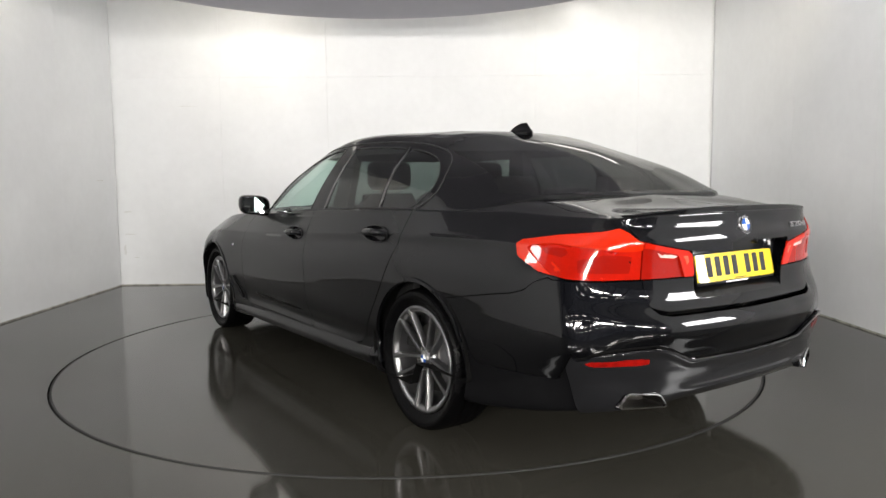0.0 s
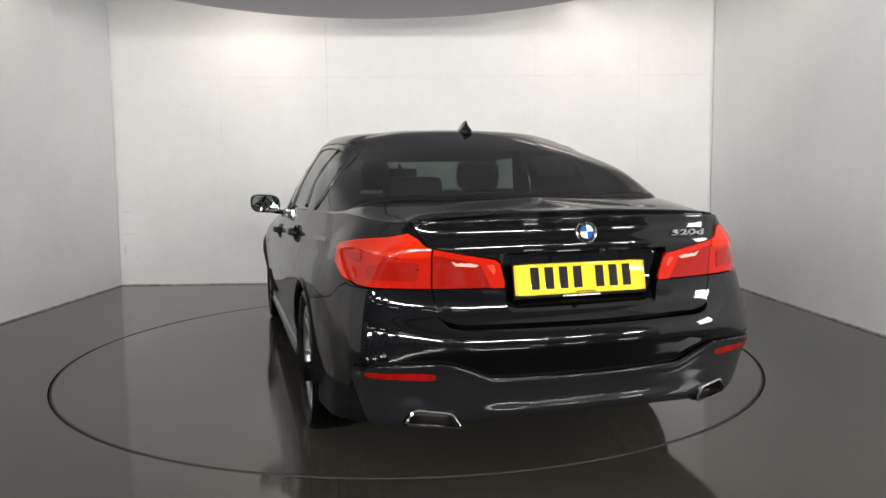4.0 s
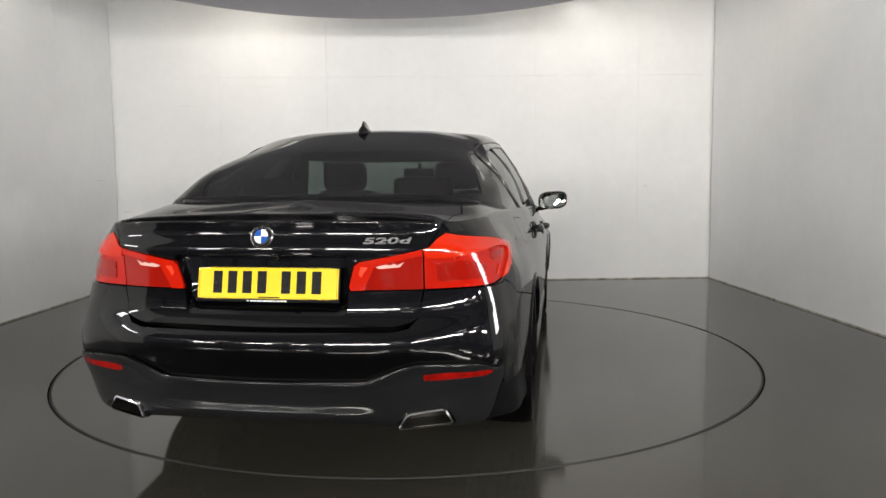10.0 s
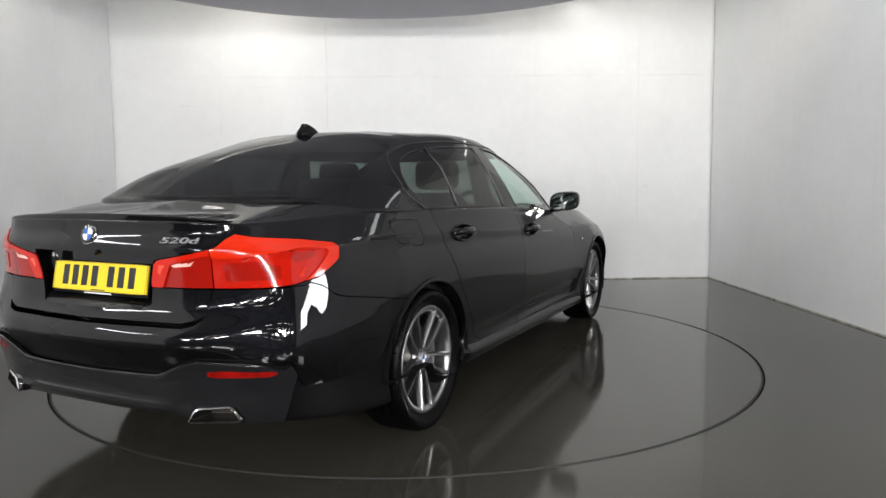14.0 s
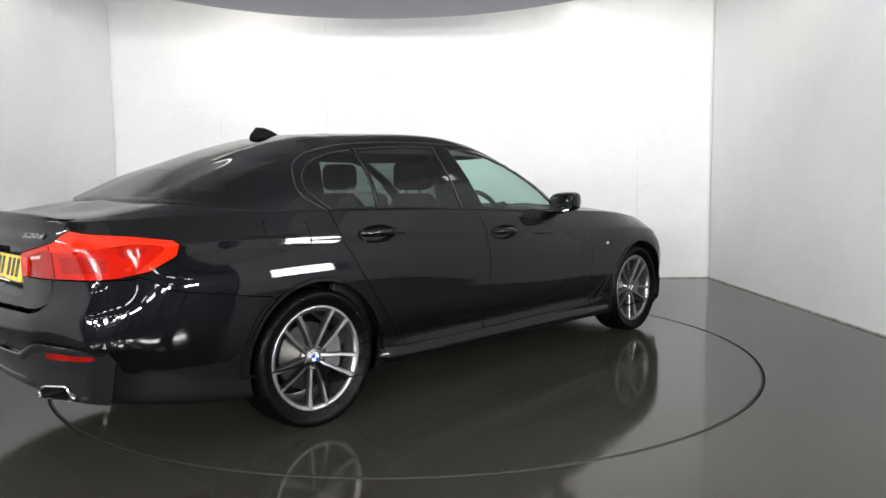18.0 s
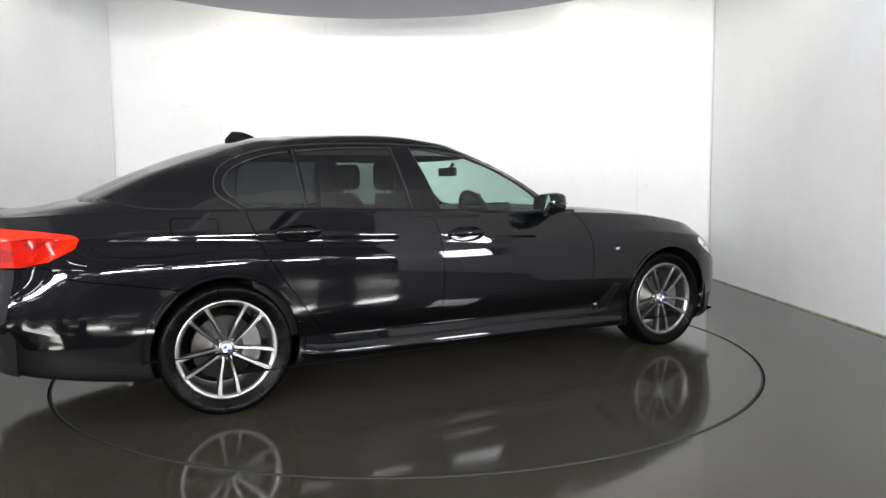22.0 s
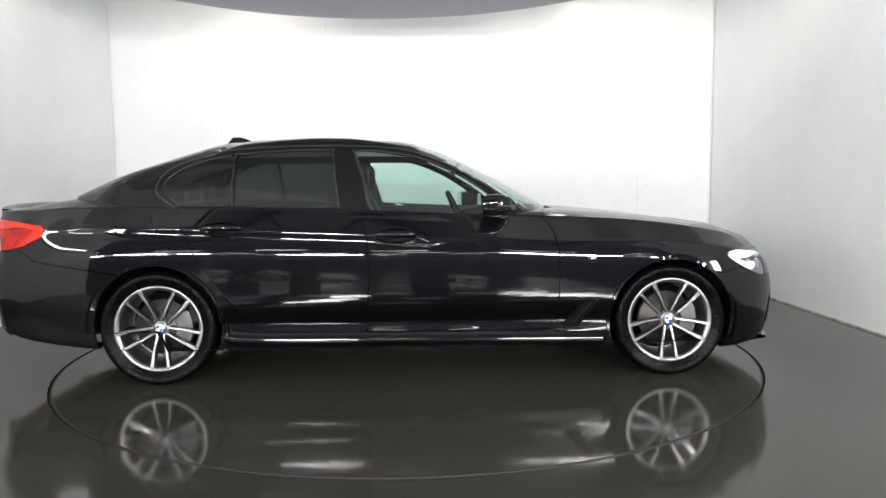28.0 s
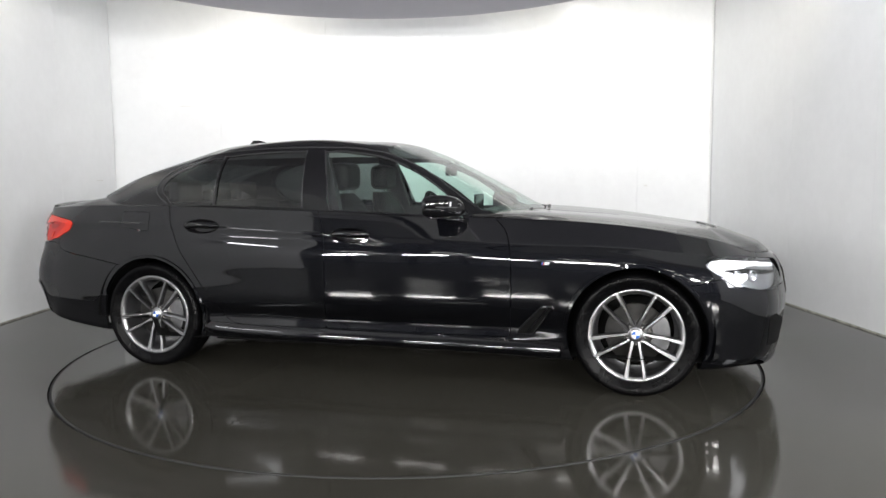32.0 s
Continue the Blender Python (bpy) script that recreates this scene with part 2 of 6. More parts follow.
def clip(mesh, field):
    """The part of a mesh where field(vertices) < 0, cut cleanly along its zero line."""
    V, F = mesh
    g = field(V) if callable(field) else field
    g = np.where(np.abs(g) < 1e-7, 1e-7, g)
    ins = g < 0
    cnt = ins[F].sum(1)
    keep = F[cnt == 3]
    out, pairs = [keep], []
    for want in (1, 2):
        T = F[cnt == want]
        if not len(T):
            continue
        odd = ins[T] if want == 1 else ~ins[T]
        k = odd.argmax(1)
        r = np.arange(len(T))
        a, b, c = T[r, k], T[r, (k + 1) % 3], T[r, (k + 2) % 3]
        pairs.append((want, a, b, c))
    edges = np.concatenate([np.stack([np.minimum(a, o), np.maximum(a, o)], 1) for _, a, b, c in pairs for o in (b, c)]) if pairs else np.empty((0, 2), int)
    if len(edges):
        ue, inv = np.unique(edges, axis=0, return_inverse=True)
        inv = inv.reshape(-1)
        t = g[ue[:, 0]] / (g[ue[:, 0]] - g[ue[:, 1]])
        nv = V[ue[:, 0]] * (1 - t[:, None]) + V[ue[:, 1]] * t[:, None]
        base, pos = len(V), 0
        for want, a, b, c in pairs:
            ab = inv[pos:pos + len(a)] + base
            ac = inv[pos + len(a):pos + 2 * len(a)] + base
            pos += 2 * len(a)
            if want == 1:
                out.append(np.stack([a, ab, ac], 1))
            else:
                out.append(np.stack([ab, b, c], 1))
                out.append(np.stack([ab, c, ac], 1))
        V = np.concatenate([V, nv])
    F = np.concatenate(out)
    used, inv = np.unique(F, return_inverse=True)
    return V[used], inv.reshape(-1, 3)


def cut(mesh, *fields):
    for f in fields:
        if len(mesh[1]):
            mesh = clip(mesh, f)
    return mesh


def normals(V, F):
    n = np.cross(V[F[:, 1], :3] - V[F[:, 0], :3], V[F[:, 2], :3] - V[F[:, 0], :3])
    N = np.zeros((len(V), 3))
    for k in range(3):
        np.add.at(N, F[:, k], n)
    return N / (np.linalg.norm(N, axis=1, keepdims=True) + 1e-12)


def panel(name, mesh, material, parent, depth=0.012, lift=0.0, label="", own=False):
    """A cut skin as one part, with its edges folded inwards."""
    V, F = mesh
    if not len(F):
        return None
    N = normals(V, F)
    P = V[:, :3] + N * lift
    e = np.concatenate([F[:, [0, 1]], F[:, [1, 2]], F[:, [2, 0]]])
    es = np.sort(e, 1)
    _, inv, cnt = np.unique(es, axis=0, return_inverse=True, return_counts=True)
    be = e[cnt[inv.reshape(-1)] == 1]
    be = be[~((np.abs(P[be[:, 0], 1]) < 1e-4) & (np.abs(P[be[:, 1], 1]) < 1e-4))]
    faces = [tuple(f) for f in F]
    verts = P
    if depth and len(be):
        n0 = len(P)
        top = P[be.ravel()]
        low = top - N[be.ravel()] * depth
        verts = np.concatenate([P, top, low])
        m = len(be) * 2
        for i in range(len(be)):
            faces.append((n0 + 2 * i + 1, n0 + 2 * i, n0 + m + 2 * i, n0 + m + 2 * i + 1))
    return link(name, verts, faces, material, parent, label, m=Matrix() if own else None)


def inset(name, mesh, push, material, parent, label=""):
    """A cut skin pushed forwards by push(vertices), with walls back to its old outline."""
    V, F = mesh
    P = V[:, :3].copy()
    Q = P.copy()
    Q[:, 0] += push(V)
    e = np.concatenate([F[:, [0, 1]], F[:, [1, 2]], F[:, [2, 0]]])
    _, inv, cnt = np.unique(np.sort(e, 1), axis=0, return_inverse=True, return_counts=True)
    be = e[cnt[inv.reshape(-1)] == 1]
    be = be[~((np.abs(P[be[:, 0], 1]) < 1e-4) & (np.abs(P[be[:, 1], 1]) < 1e-4))]
    n, m = len(P), len(be) * 2
    verts = np.concatenate([Q, Q[be.ravel()], P[be.ravel()]])
    faces = [tuple(f) for f in F] + [(n + 2 * i + 1, n + 2 * i, n + m + 2 * i, n + m + 2 * i + 1) for i in range(len(be))]
    return link(name, verts, faces, material, parent, label)


def outline_field(pts, gap=0.0):
    """Signed distance to a closed outline (negative inside, after shrinking by gap)."""
    P = np.array(pts, float)

    def f(a, b):
        X = np.stack([a, b], 1)
        best = np.full(len(X), 1e9)
        ins = np.zeros(len(X), bool)
        for p, q in zip(P, np.roll(P, -1, 0)):
            d = q - p
            t = np.clip(((X - p) @ d) / (d @ d + 1e-12), 0, 1)
            best = np.minimum(best, np.linalg.norm(X - p - t[:, None] * d, axis=1))
            hit = ((p[1] > X[:, 1]) != (q[1] > X[:, 1]))
            xi = p[0] + (X[:, 1] - p[1]) * d[0] / (d[1] if abs(d[1]) > 1e-9 else 1e-9)
            ins ^= hit & (X[:, 0] < xi)
        return np.where(ins, -best, best) + gap
    return f


def side(pts, gap=0.0):
    """Outline in side view (x, z)."""
    f = outline_field(pts, gap)
    return lambda V: f(V[:, 0], V[:, 2])


def skin_view(pts, gap=0.0):
    """Outline on the unrolled skin (q, z)."""
    f = outline_field(pts, gap)
    return lambda V: f(V[:, 3], V[:, 2])


def rear_view(pts, gap=0.0):
    """Outline from behind (|y|, z), for the tail alone."""
    f = outline_field(pts, gap)
    return lambda V: f(np.abs(V[:, 1]), V[:, 2])


def plan_view(pts, gap=0.0):
    f = outline_field(pts, gap)
    return lambda V: f(V[:, 0], np.abs(V[:, 1]))


def outside(f, gap=0.0):
    return lambda V: gap - f(V)


# ---------------------------------------------------------------- the room
def wall_slab(name, a, b, z0, z1, thick, label):
    """An upright slab from a to b in plan; it grows to the left of that way."""
    d = Vector((b[0] - a[0], b[1] - a[1])).normalized()
    n = Vector((-d.y, d.x)) * thick
    bm = prism([a, b, (b[0] + n.x, b[1] + n.y), (a[0] + n.x, a[1] + n.y)], z1 - z0, "z", z0)
    return tagged(part(name, bm, WALLPAINT, None), label, "wall", kind="structure")


CORNER_L, CORNER_R = (-3.39, 3.40), (3.52, 3.265)
END_L, END_R = (-3.70, -3.9), (3.345, -3.9)
ROOM_TOP = 3.25


def wall_boards(wall, a, b, cols, rows, label):
    """Thin boards on the wall's face, with fine joints between them."""
    d = Vector((b[0] - a[0], b[1] - a[1]))
    L = d.length
    d.normalize()
    n = Vector((d.y, -d.x))
    cols = [c for c in cols if 0 <= c <= L]
    for c0, c1 in zip(cols[:-1], cols[1:]):
        for z0, z1 in zip(rows[:-1], rows[1:]):
            g = 0.0006
            bm = bmesh.new()
            box(bm, c0 + g, c1 - g, 0, 0.012, z0 + g, z1 - g, 0.0007, 1)
            m = Matrix(((d.x, n.x, 0, a[0]), (d.y, n.y, 0, a[1]), (0, 0, 1, 0), (0, 0, 0, 1)))
            bm.transform(m)
            part("board", bm, WALLPAINT, wall)


def room():
    shift = 0.013
    w = wall_slab("wall_north", (CORNER_L[0] - 0.3, CORNER_L[1] + shift), (CORNER_R[0] + 0.3, CORNER_R[1] + shift), 0, ROOM_TOP, 0.12, "white painted boarded wall behind the turntable")
    wall_boards(w, (CORNER_L[0], CORNER_L[1] + shift), (CORNER_R[0], CORNER_R[1] + shift), [0.02, 1.22, 2.44, 3.64, 4.84, 6.04, 6.89], [0.0, 2.38, ROOM_TOP], "")
    w = wall_slab("wall_west", (END_L[0] - shift, END_L[1]), (CORNER_L[0] - shift, CORNER_L[1]), 0, ROOM_TOP, 0.12, "white painted boarded side wall with scuffs")
    wall_boards(w, (END_L[0] - shift, END_L[1]), (CORNER_L[0] - shift, CORNER_L[1]), [0.0, 1.25, 2.47, 3.69, 4.91, 6.13, 7.29], [0.0, ROOM_TOP], "")
    w = wall_slab("wall_east", (CORNER_R[0] + shift, CORNER_R[1]), (END_R[0] + shift, END_R[1]), 0, ROOM_TOP, 0.12, "white painted boarded side wall beside the turntable")
    wall_boards(w, (CORNER_R[0] + shift, CORNER_R[1]), (END_R[0] + shift, END_R[1]), [0.02, 1.85, 3.07, 4.29, 5.51, 7.15], [0.0, ROOM_TOP], "")
    for name, a, b in (("baseboard_north", CORNER_L, CORNER_R), ("baseboard_west", END_L, CORNER_L), ("baseboard_east", CORNER_R, END_R)):
        d = (Vector(b) - Vector(a)).normalized()
        n = Vector((d.y, -d.x))
        p = [(a[0] + n.x * k, a[1] + n.y * k) for k in (-0.02, 0.004)]
        q = [(b[0] + n.x * k, b[1] + n.y * k) for k in (0.004, -0.02)]
        tagged(part(name, prism(p + q, 0.013, "z", 0.0), SKIRTING, None), "thin grimy sealant edge along the wall's foot", "baseboard", kind="structure")
    # floor with a round hole for the turntable
    R = TABLE_R + 0.007
    seg = 128
    verts, faces = [], []
    for i in range(seg):
        a = 2 * math.pi * i / seg
        c, s = math.cos(a), math.sin(a)
        k = 1 / max(abs(c), abs(s))
        verts += [(R * c, R * s, 0), (7.0 * c * k, 7.0 * s * k, 0), (R * c, R * s, -0.08)]
    for i in range(seg):
        j = (i + 1) % seg
        faces += [(3 * i, 3 * i + 1, 3 * j + 1, 3 * j), (3 * i, 3 * j, 3 * j + 2, 3 * i + 2)]
    n = len(verts)
    verts += [(-14, -7, 0), (14, -7, 0), (14, -26, 0), (-14, -26, 0), (-14, -7, 0), (-7, -7, 0), (-7, 7, 0), (-14, 7, 0), (7, -7, 0), (14, -7, 0), (14, 7, 0), (7, 7, 0)]
    faces += [(n, n + 3, n + 2, n + 1), (n + 4, n + 5, n + 6, n + 7), (n + 8, n + 9, n + 10, n + 11)]
    tagged(link("floor", verts, faces, FLOORMAT, None, smooth=False), "dark grey polished resin floor with soft reflections", "floor", kind="structure")
    bm = bmesh.new()
    box(bm, -2.6, 2.6, -2.6, 2.6, -0.12, -0.07)
    tagged(part("turntable_pit", bm, GAPMAT, None), "black pit under the turntable", "pit", kind="structure")
    # ceiling and the round canopy under it
    bm = bmesh.new()
    box(bm, -3.9, 3.9, -3.9, 3.6, ROOM_TOP, ROOM_TOP + 0.1)
    tagged(part("ceiling", bm, WALLPAINT, None), "white painted ceiling above the round canopy", "ceiling", kind="structure")
    prof = [(0.0, 2.80), (2.58, 2.80), (2.63, 2.81), (2.64, 2.84), (2.64, 2.97), (2.62, 3.0), (0.0, 3.0)]
    v, f = lathe(prof, 160, "z")
    can = new("ceiling_canopy")
    can.matrix_world = pose(-0.30, -0.24, 0)
    tagged(can, "round pale grey ceiling canopy hung below the ceiling", "canopy", kind="structure")
    link("disc", v, f, CANOPY, can)
    bm = bmesh.new()
    for a in (40, 140, 220, 320):
        c, s = 1.6 * math.cos(radians(a)), 1.6 * math.sin(radians(a))
        box(bm, c - 0.02, c + 0.02, s - 0.02, s + 0.02, 3.0, ROOM_TOP)
    part("hanger", bm, STEELRIM, can)


TABLE_R = 2.2696


def scuffs():
    """Small rubbed marks and flaked filler on the painted boards."""
    rng = random.Random(5)

    def mark(x, y, turn, z, w, h, material, label):
        pts = []
        n = 14
        for k in range(n):
            a = 2 * math.pi * k / n
            r = 1 + rng.uniform(-0.3, 0.3)
            pts.append((0.5 * w * math.cos(a) * r, 0.5 * h * math.sin(a) * r))
        ob = part("wall_scuff", prism(pts, 0.0012, "y", -0.0006), material, None)
        ob.matrix_world = pose(x, y, z, 0, 0, turn)
        tagged(ob, label, "scuff", kind="structure")
    north = lambda x: CORNER_L[1] + (x - CORNER_L[0]) * (CORNER_R[1] - CORNER_L[1]) / (CORNER_R[0] - CORNER_L[0])
    west = lambda y: CORNER_L[0] + (y - CORNER_L[1]) * (END_L[0] - CORNER_L[0]) / (END_L[1] - CORNER_L[1])
    for x, z, w, h in ((-3.28, 0.86, 0.10, 0.018), (-3.26, 0.60, 0.12, 0.016), (-3.33, 0.42, 0.03, 0.10), (-3.2, 0.33, 0.06, 0.014), (-2.55, 2.06, 0.22, 0.008), (-1.65, 2.27, 0.30, 0.006), (2.75, 1.1, 0.05, 0.02)):
        mark(x, north(x) - 0.0006, -1.1, z, w, h, SCUFF, "faint grey rub mark on the white wall")
    mark(west(3.05) + 0.0006, 3.05, 92, 1.22, 0.30, 0.014, SCUFF, "faint grey rub mark on the side wall")


def turntable():
    t = new("turntable")
    tagged(t, "round dark polished turntable flush with the floor", "turntable")
    v, f = lathe([(0, 0.0), (TABLE_R - 0.016, 0.0)], 160, "z")
    link("deck", v, [g[::-1] for g in f], FLOORMAT, t, "dark grey polished disc", smooth=False)
    v, f = lathe([(TABLE_R - 0.016, 0.0), (TABLE_R - 0.015, 0.001), (TABLE_R - 0.005, 0.001), (TABLE_R - 0.004, -0.002), (TABLE_R - 0.004, -0.06)], 160, "z")
    link("edge_strip", v, [g[::-1] for g in f], GAPMAT, t, "thin dark steel edge strip", smooth=False)
    return t


def spotlights():
    """Small spots on top of the canopy's rim that wash the walls near the ceiling."""
    for x, y, tx, ty in ((-1.75, 1.85, -1.9, 3.36), (1.75, 1.42, 2.15, 3.28), (2.25, 0.55, 3.5, 1.9), (-2.75, 0.6, -3.5, 0.9), (-2.75, -1.2, -3.6, -1.6), (2.2, -1.2, 3.42, -1.6)):
        head = new("spotlight")
        eye = Vector((x, y, 3.06))
        aim = Vector((tx, ty, 3.02))
        head.matrix_world = look(eye, aim)
        tagged(head, "small warm spotlight on the canopy's rim", "spotlight", group="spotlights on the canopy")
        v, f = lathe([(0.0, 0.05), (0.03, 0.05), (0.034, 0.03), (0.034, -0.045), (0.030, -0.048)], 20, "z")
        link("housing", v, f, WHITE_EN, head)
        v, f = lathe([(0.0, -0.040), (0.030, -0.040)], 20, "z")
        link("lens", v, f, LAMPLENS, head, "glowing lens")
        bm = bmesh.new()
        box(bm, -0.008, 0.008, -0.06, -0.03, -0.01, 0.01)
        part("stem", bm, STEELRIM, head)
        spot_lamp("spotlight_beam", eye + (aim - eye).normalized() * 0.07, aim, 14, 100, WARM)


LAMPLENS = mat("spot_lens", WARM, 0.4, emit=12)


def strip_light(x, y, z, length, across):
    s = new("strip_light")
    s.matrix_world = pose(x, y, z, 0, 0, 90 if across else 0)
    tagged(s, "long white fluorescent strip light under the hall roof", "strip light", group="strip lights of the hall")
    bm = bmesh.new()
    box(bm, -0.05, 0.05, -length / 2, length / 2, 0.02, 0.08, 0.008, 1)
    part("housing", bm, WHITE_EN, s)
    for k in (-0.35, 0.35):
        bm = bmesh.new()
        box(bm, -0.006, 0.006, k * length - 0.006, k * length + 0.006, 0.08, 5.2 - z)
        part("rod", bm, STEELRIM, s)
    v, f = lathe([(0.0, -length / 2), (0.028, -length / 2), (0.028, length / 2), (0.0, length / 2)], 10, "y")
    link("tube", v, f, TUBE, s)
    return s


def hall():
    """The open hall in front of the turntable room, which the paintwork and the floor mirror."""
    specs = [("hall_wall_west", -12, -11.8, -24, -3.9), ("hall_wall_east", 11.8, 12, -24, -3.9), ("hall_wall_south", -12, 12, -24.2, -24)]
    for name, x0, x1, y0, y1 in specs:
        bm = bmesh.new()
        box(bm, x0, x1, y0, y1, 0, 5.2)
        tagged(part(name, bm, HALLWALL, None), "grey clad wall of the open hall", "wall", kind="structure")
    for name, x0, x1 in (("hall_wall_return_west", -12, -3.72), ("hall_wall_return_east", 3.37, 12)):
        bm = bmesh.new()
        box(bm, x0, x1, -3.95, -3.8, 0, 5.2)
        tagged(part(name, bm, HALLWALL, None), "grey return wall beside the open front", "wall", kind="structure")
    bm = bmesh.new()
    box(bm, -12, 12, -24.2, -3.8, 5.2, 5.35)
    tagged(part("hall_ceiling", bm, HALLDARK, None), "dark hall roof with strip lights", "ceiling", kind="structure")
    bm = bmesh.new()
    box(bm, -3.72, 3.37, -3.95, -3.8, ROOM_TOP, 5.2)
    tagged(part("hall_wall_lintel", bm, HALLWALL, None), "grey wall above the open front", "wall", kind="structure")
    for y in (-8.0, -11.0, -14.5, -18.0, -21.5):
        b = new("roof_truss")
        b.matrix_world = pose(0, y, 0)
        tagged(b, "dark steel roof truss across the hall", "truss", group="roof trusses of the hall")
        for z, h in ((4.45, 0.10), (5.05, 0.12)):
            bm = bmesh.new()
            box(bm, -11.8, 11.8, -0.06, 0.06, z, z + h)
            part("chord", bm, TRUSSPAINT, b)
        for k in range(16):
            x0 = -11.2 + 1.4 * k
            bm = prism([(x0, 4.5), (x0 + 0.07, 4.5), (x0 + 0.77, 5.08), (x0 + 0.70, 5.08)] if k % 2 else [(x0 + 0.70, 4.5), (x0 + 0.77, 4.5), (x0 + 0.07, 5.08), (x0, 5.08)], 0.05, "y", -0.025)
            part("brace", bm, TRUSSPAINT, b)
    for y in (-8.0, -11.0, -14.5, -18.0, -21.5):
        for x in (-11.65, 11.65):
            bm = bmesh.new()
            box(bm, -0.12, 0.12, -0.09, 0.09, 0, 5.2, 0.01, 1)
            c = part("hall_column", bm, TRUSSPAINT, None)
            c.matrix_world = pose(x, y, 0)
            tagged(c, "dark steel column on the hall wall", "column", group="columns of the hall")
    for i, x in enumerate((-10, -7.6, -5.2, -2.9, -0.6, 1.8, 4.1, 6.4, 9.0)):
        for y in (-9.2, -12.2, -16, -20):
            strip_light(x + 0.5 * (y % 2), y, 3.3 if y < -8 else 4.2, 1.1, True)


room()
scuffs()
TABLE = turntable()
spotlights()
hall()
# unseen fill lamps low in the hall, added to light the walls evenly
for x in (-6.0, -2.0, 2.0, 6.0):
    for y, z in ((-7.0, 1.7), (-9.5, 2.3), (-12.5, 2.7)):
        area_lamp("hall_fill", (x + 0.4, y, z), (x * 0.5, 3, 1.5), 0.9, 0.13, 84, (1, 0.98, 0.95))
# unseen fill lamps above the canopy, added to brighten side and back walls
for x0, y0, w, d, power in ((-2.9, 0.0, 0.2, 5, 11.5), (2.75, 0.0, 0.2, 5, 12.0), (0, 2.75, 3.4, 0.2, 3.5), (-2.05, 2.75, 1.2, 0.2, 2.2), (2.3, 2.75, 1.2, 0.2, 2.2)):
    area_lamp("canopy_fill", (x0, y0, 3.2), (x0 * 1.12, y0 * 1.12, 0), w, d, power, (0.95, 0.98, 1.0) if d > 1 else (1, 0.97, 0.92))


def wall_light(x, y, turn, z0, z1, half, label):
    """A panel of light on a side wall beside the camera."""
    p = new("wall_light")
    tagged(p, label, "wall light", group="wall lights beside the open front")
    p.matrix_world = pose(x, y, 0, 0, 0, turn)
    for k in (-0.2, 0.2):
        bm = bmesh.new()
        box(bm, -0.03, 0.06, k - 0.03, k + 0.03, z0 + 0.02, z1 - 0.02, 0.01, 1)
        part("bracket", bm, ALLOYDARK, p)
    bm = bmesh.new()
    box(bm, -0.075, -0.03, -half - 0.03, half + 0.03, z0 - 0.03, z1 + 0.03, 0.01, 1)
    case = part("case", bm, WHITE_EN, p)
    bm = bmesh.new()
    box(bm, -0.080, -0.076, -half, half, z0, z1)
    part("diffuser", bm, PANELGLOW, case)


wall_light(3.31, -2.80, 0, 0.82, 1.52, 0.33, "tall bright white light panel on the side wall")
wall_light(-3.61, -2.85, 180, 1.78, 1.92, 0.42, "short bright white light bar on the side wall")

# ---------------------------------------------------------------- the car
SIDE_X = [-0.45, 0.0, 0.45, 1.2, 1.9, 2.31, 2.975, 3.35]


def ring(rear, ys, front, zs):
    xy = list(rear) + list(zip(SIDE_X, ys)) + list(front)
    return [(x, y, z) for (x, y), z in zip(xy, zs)]


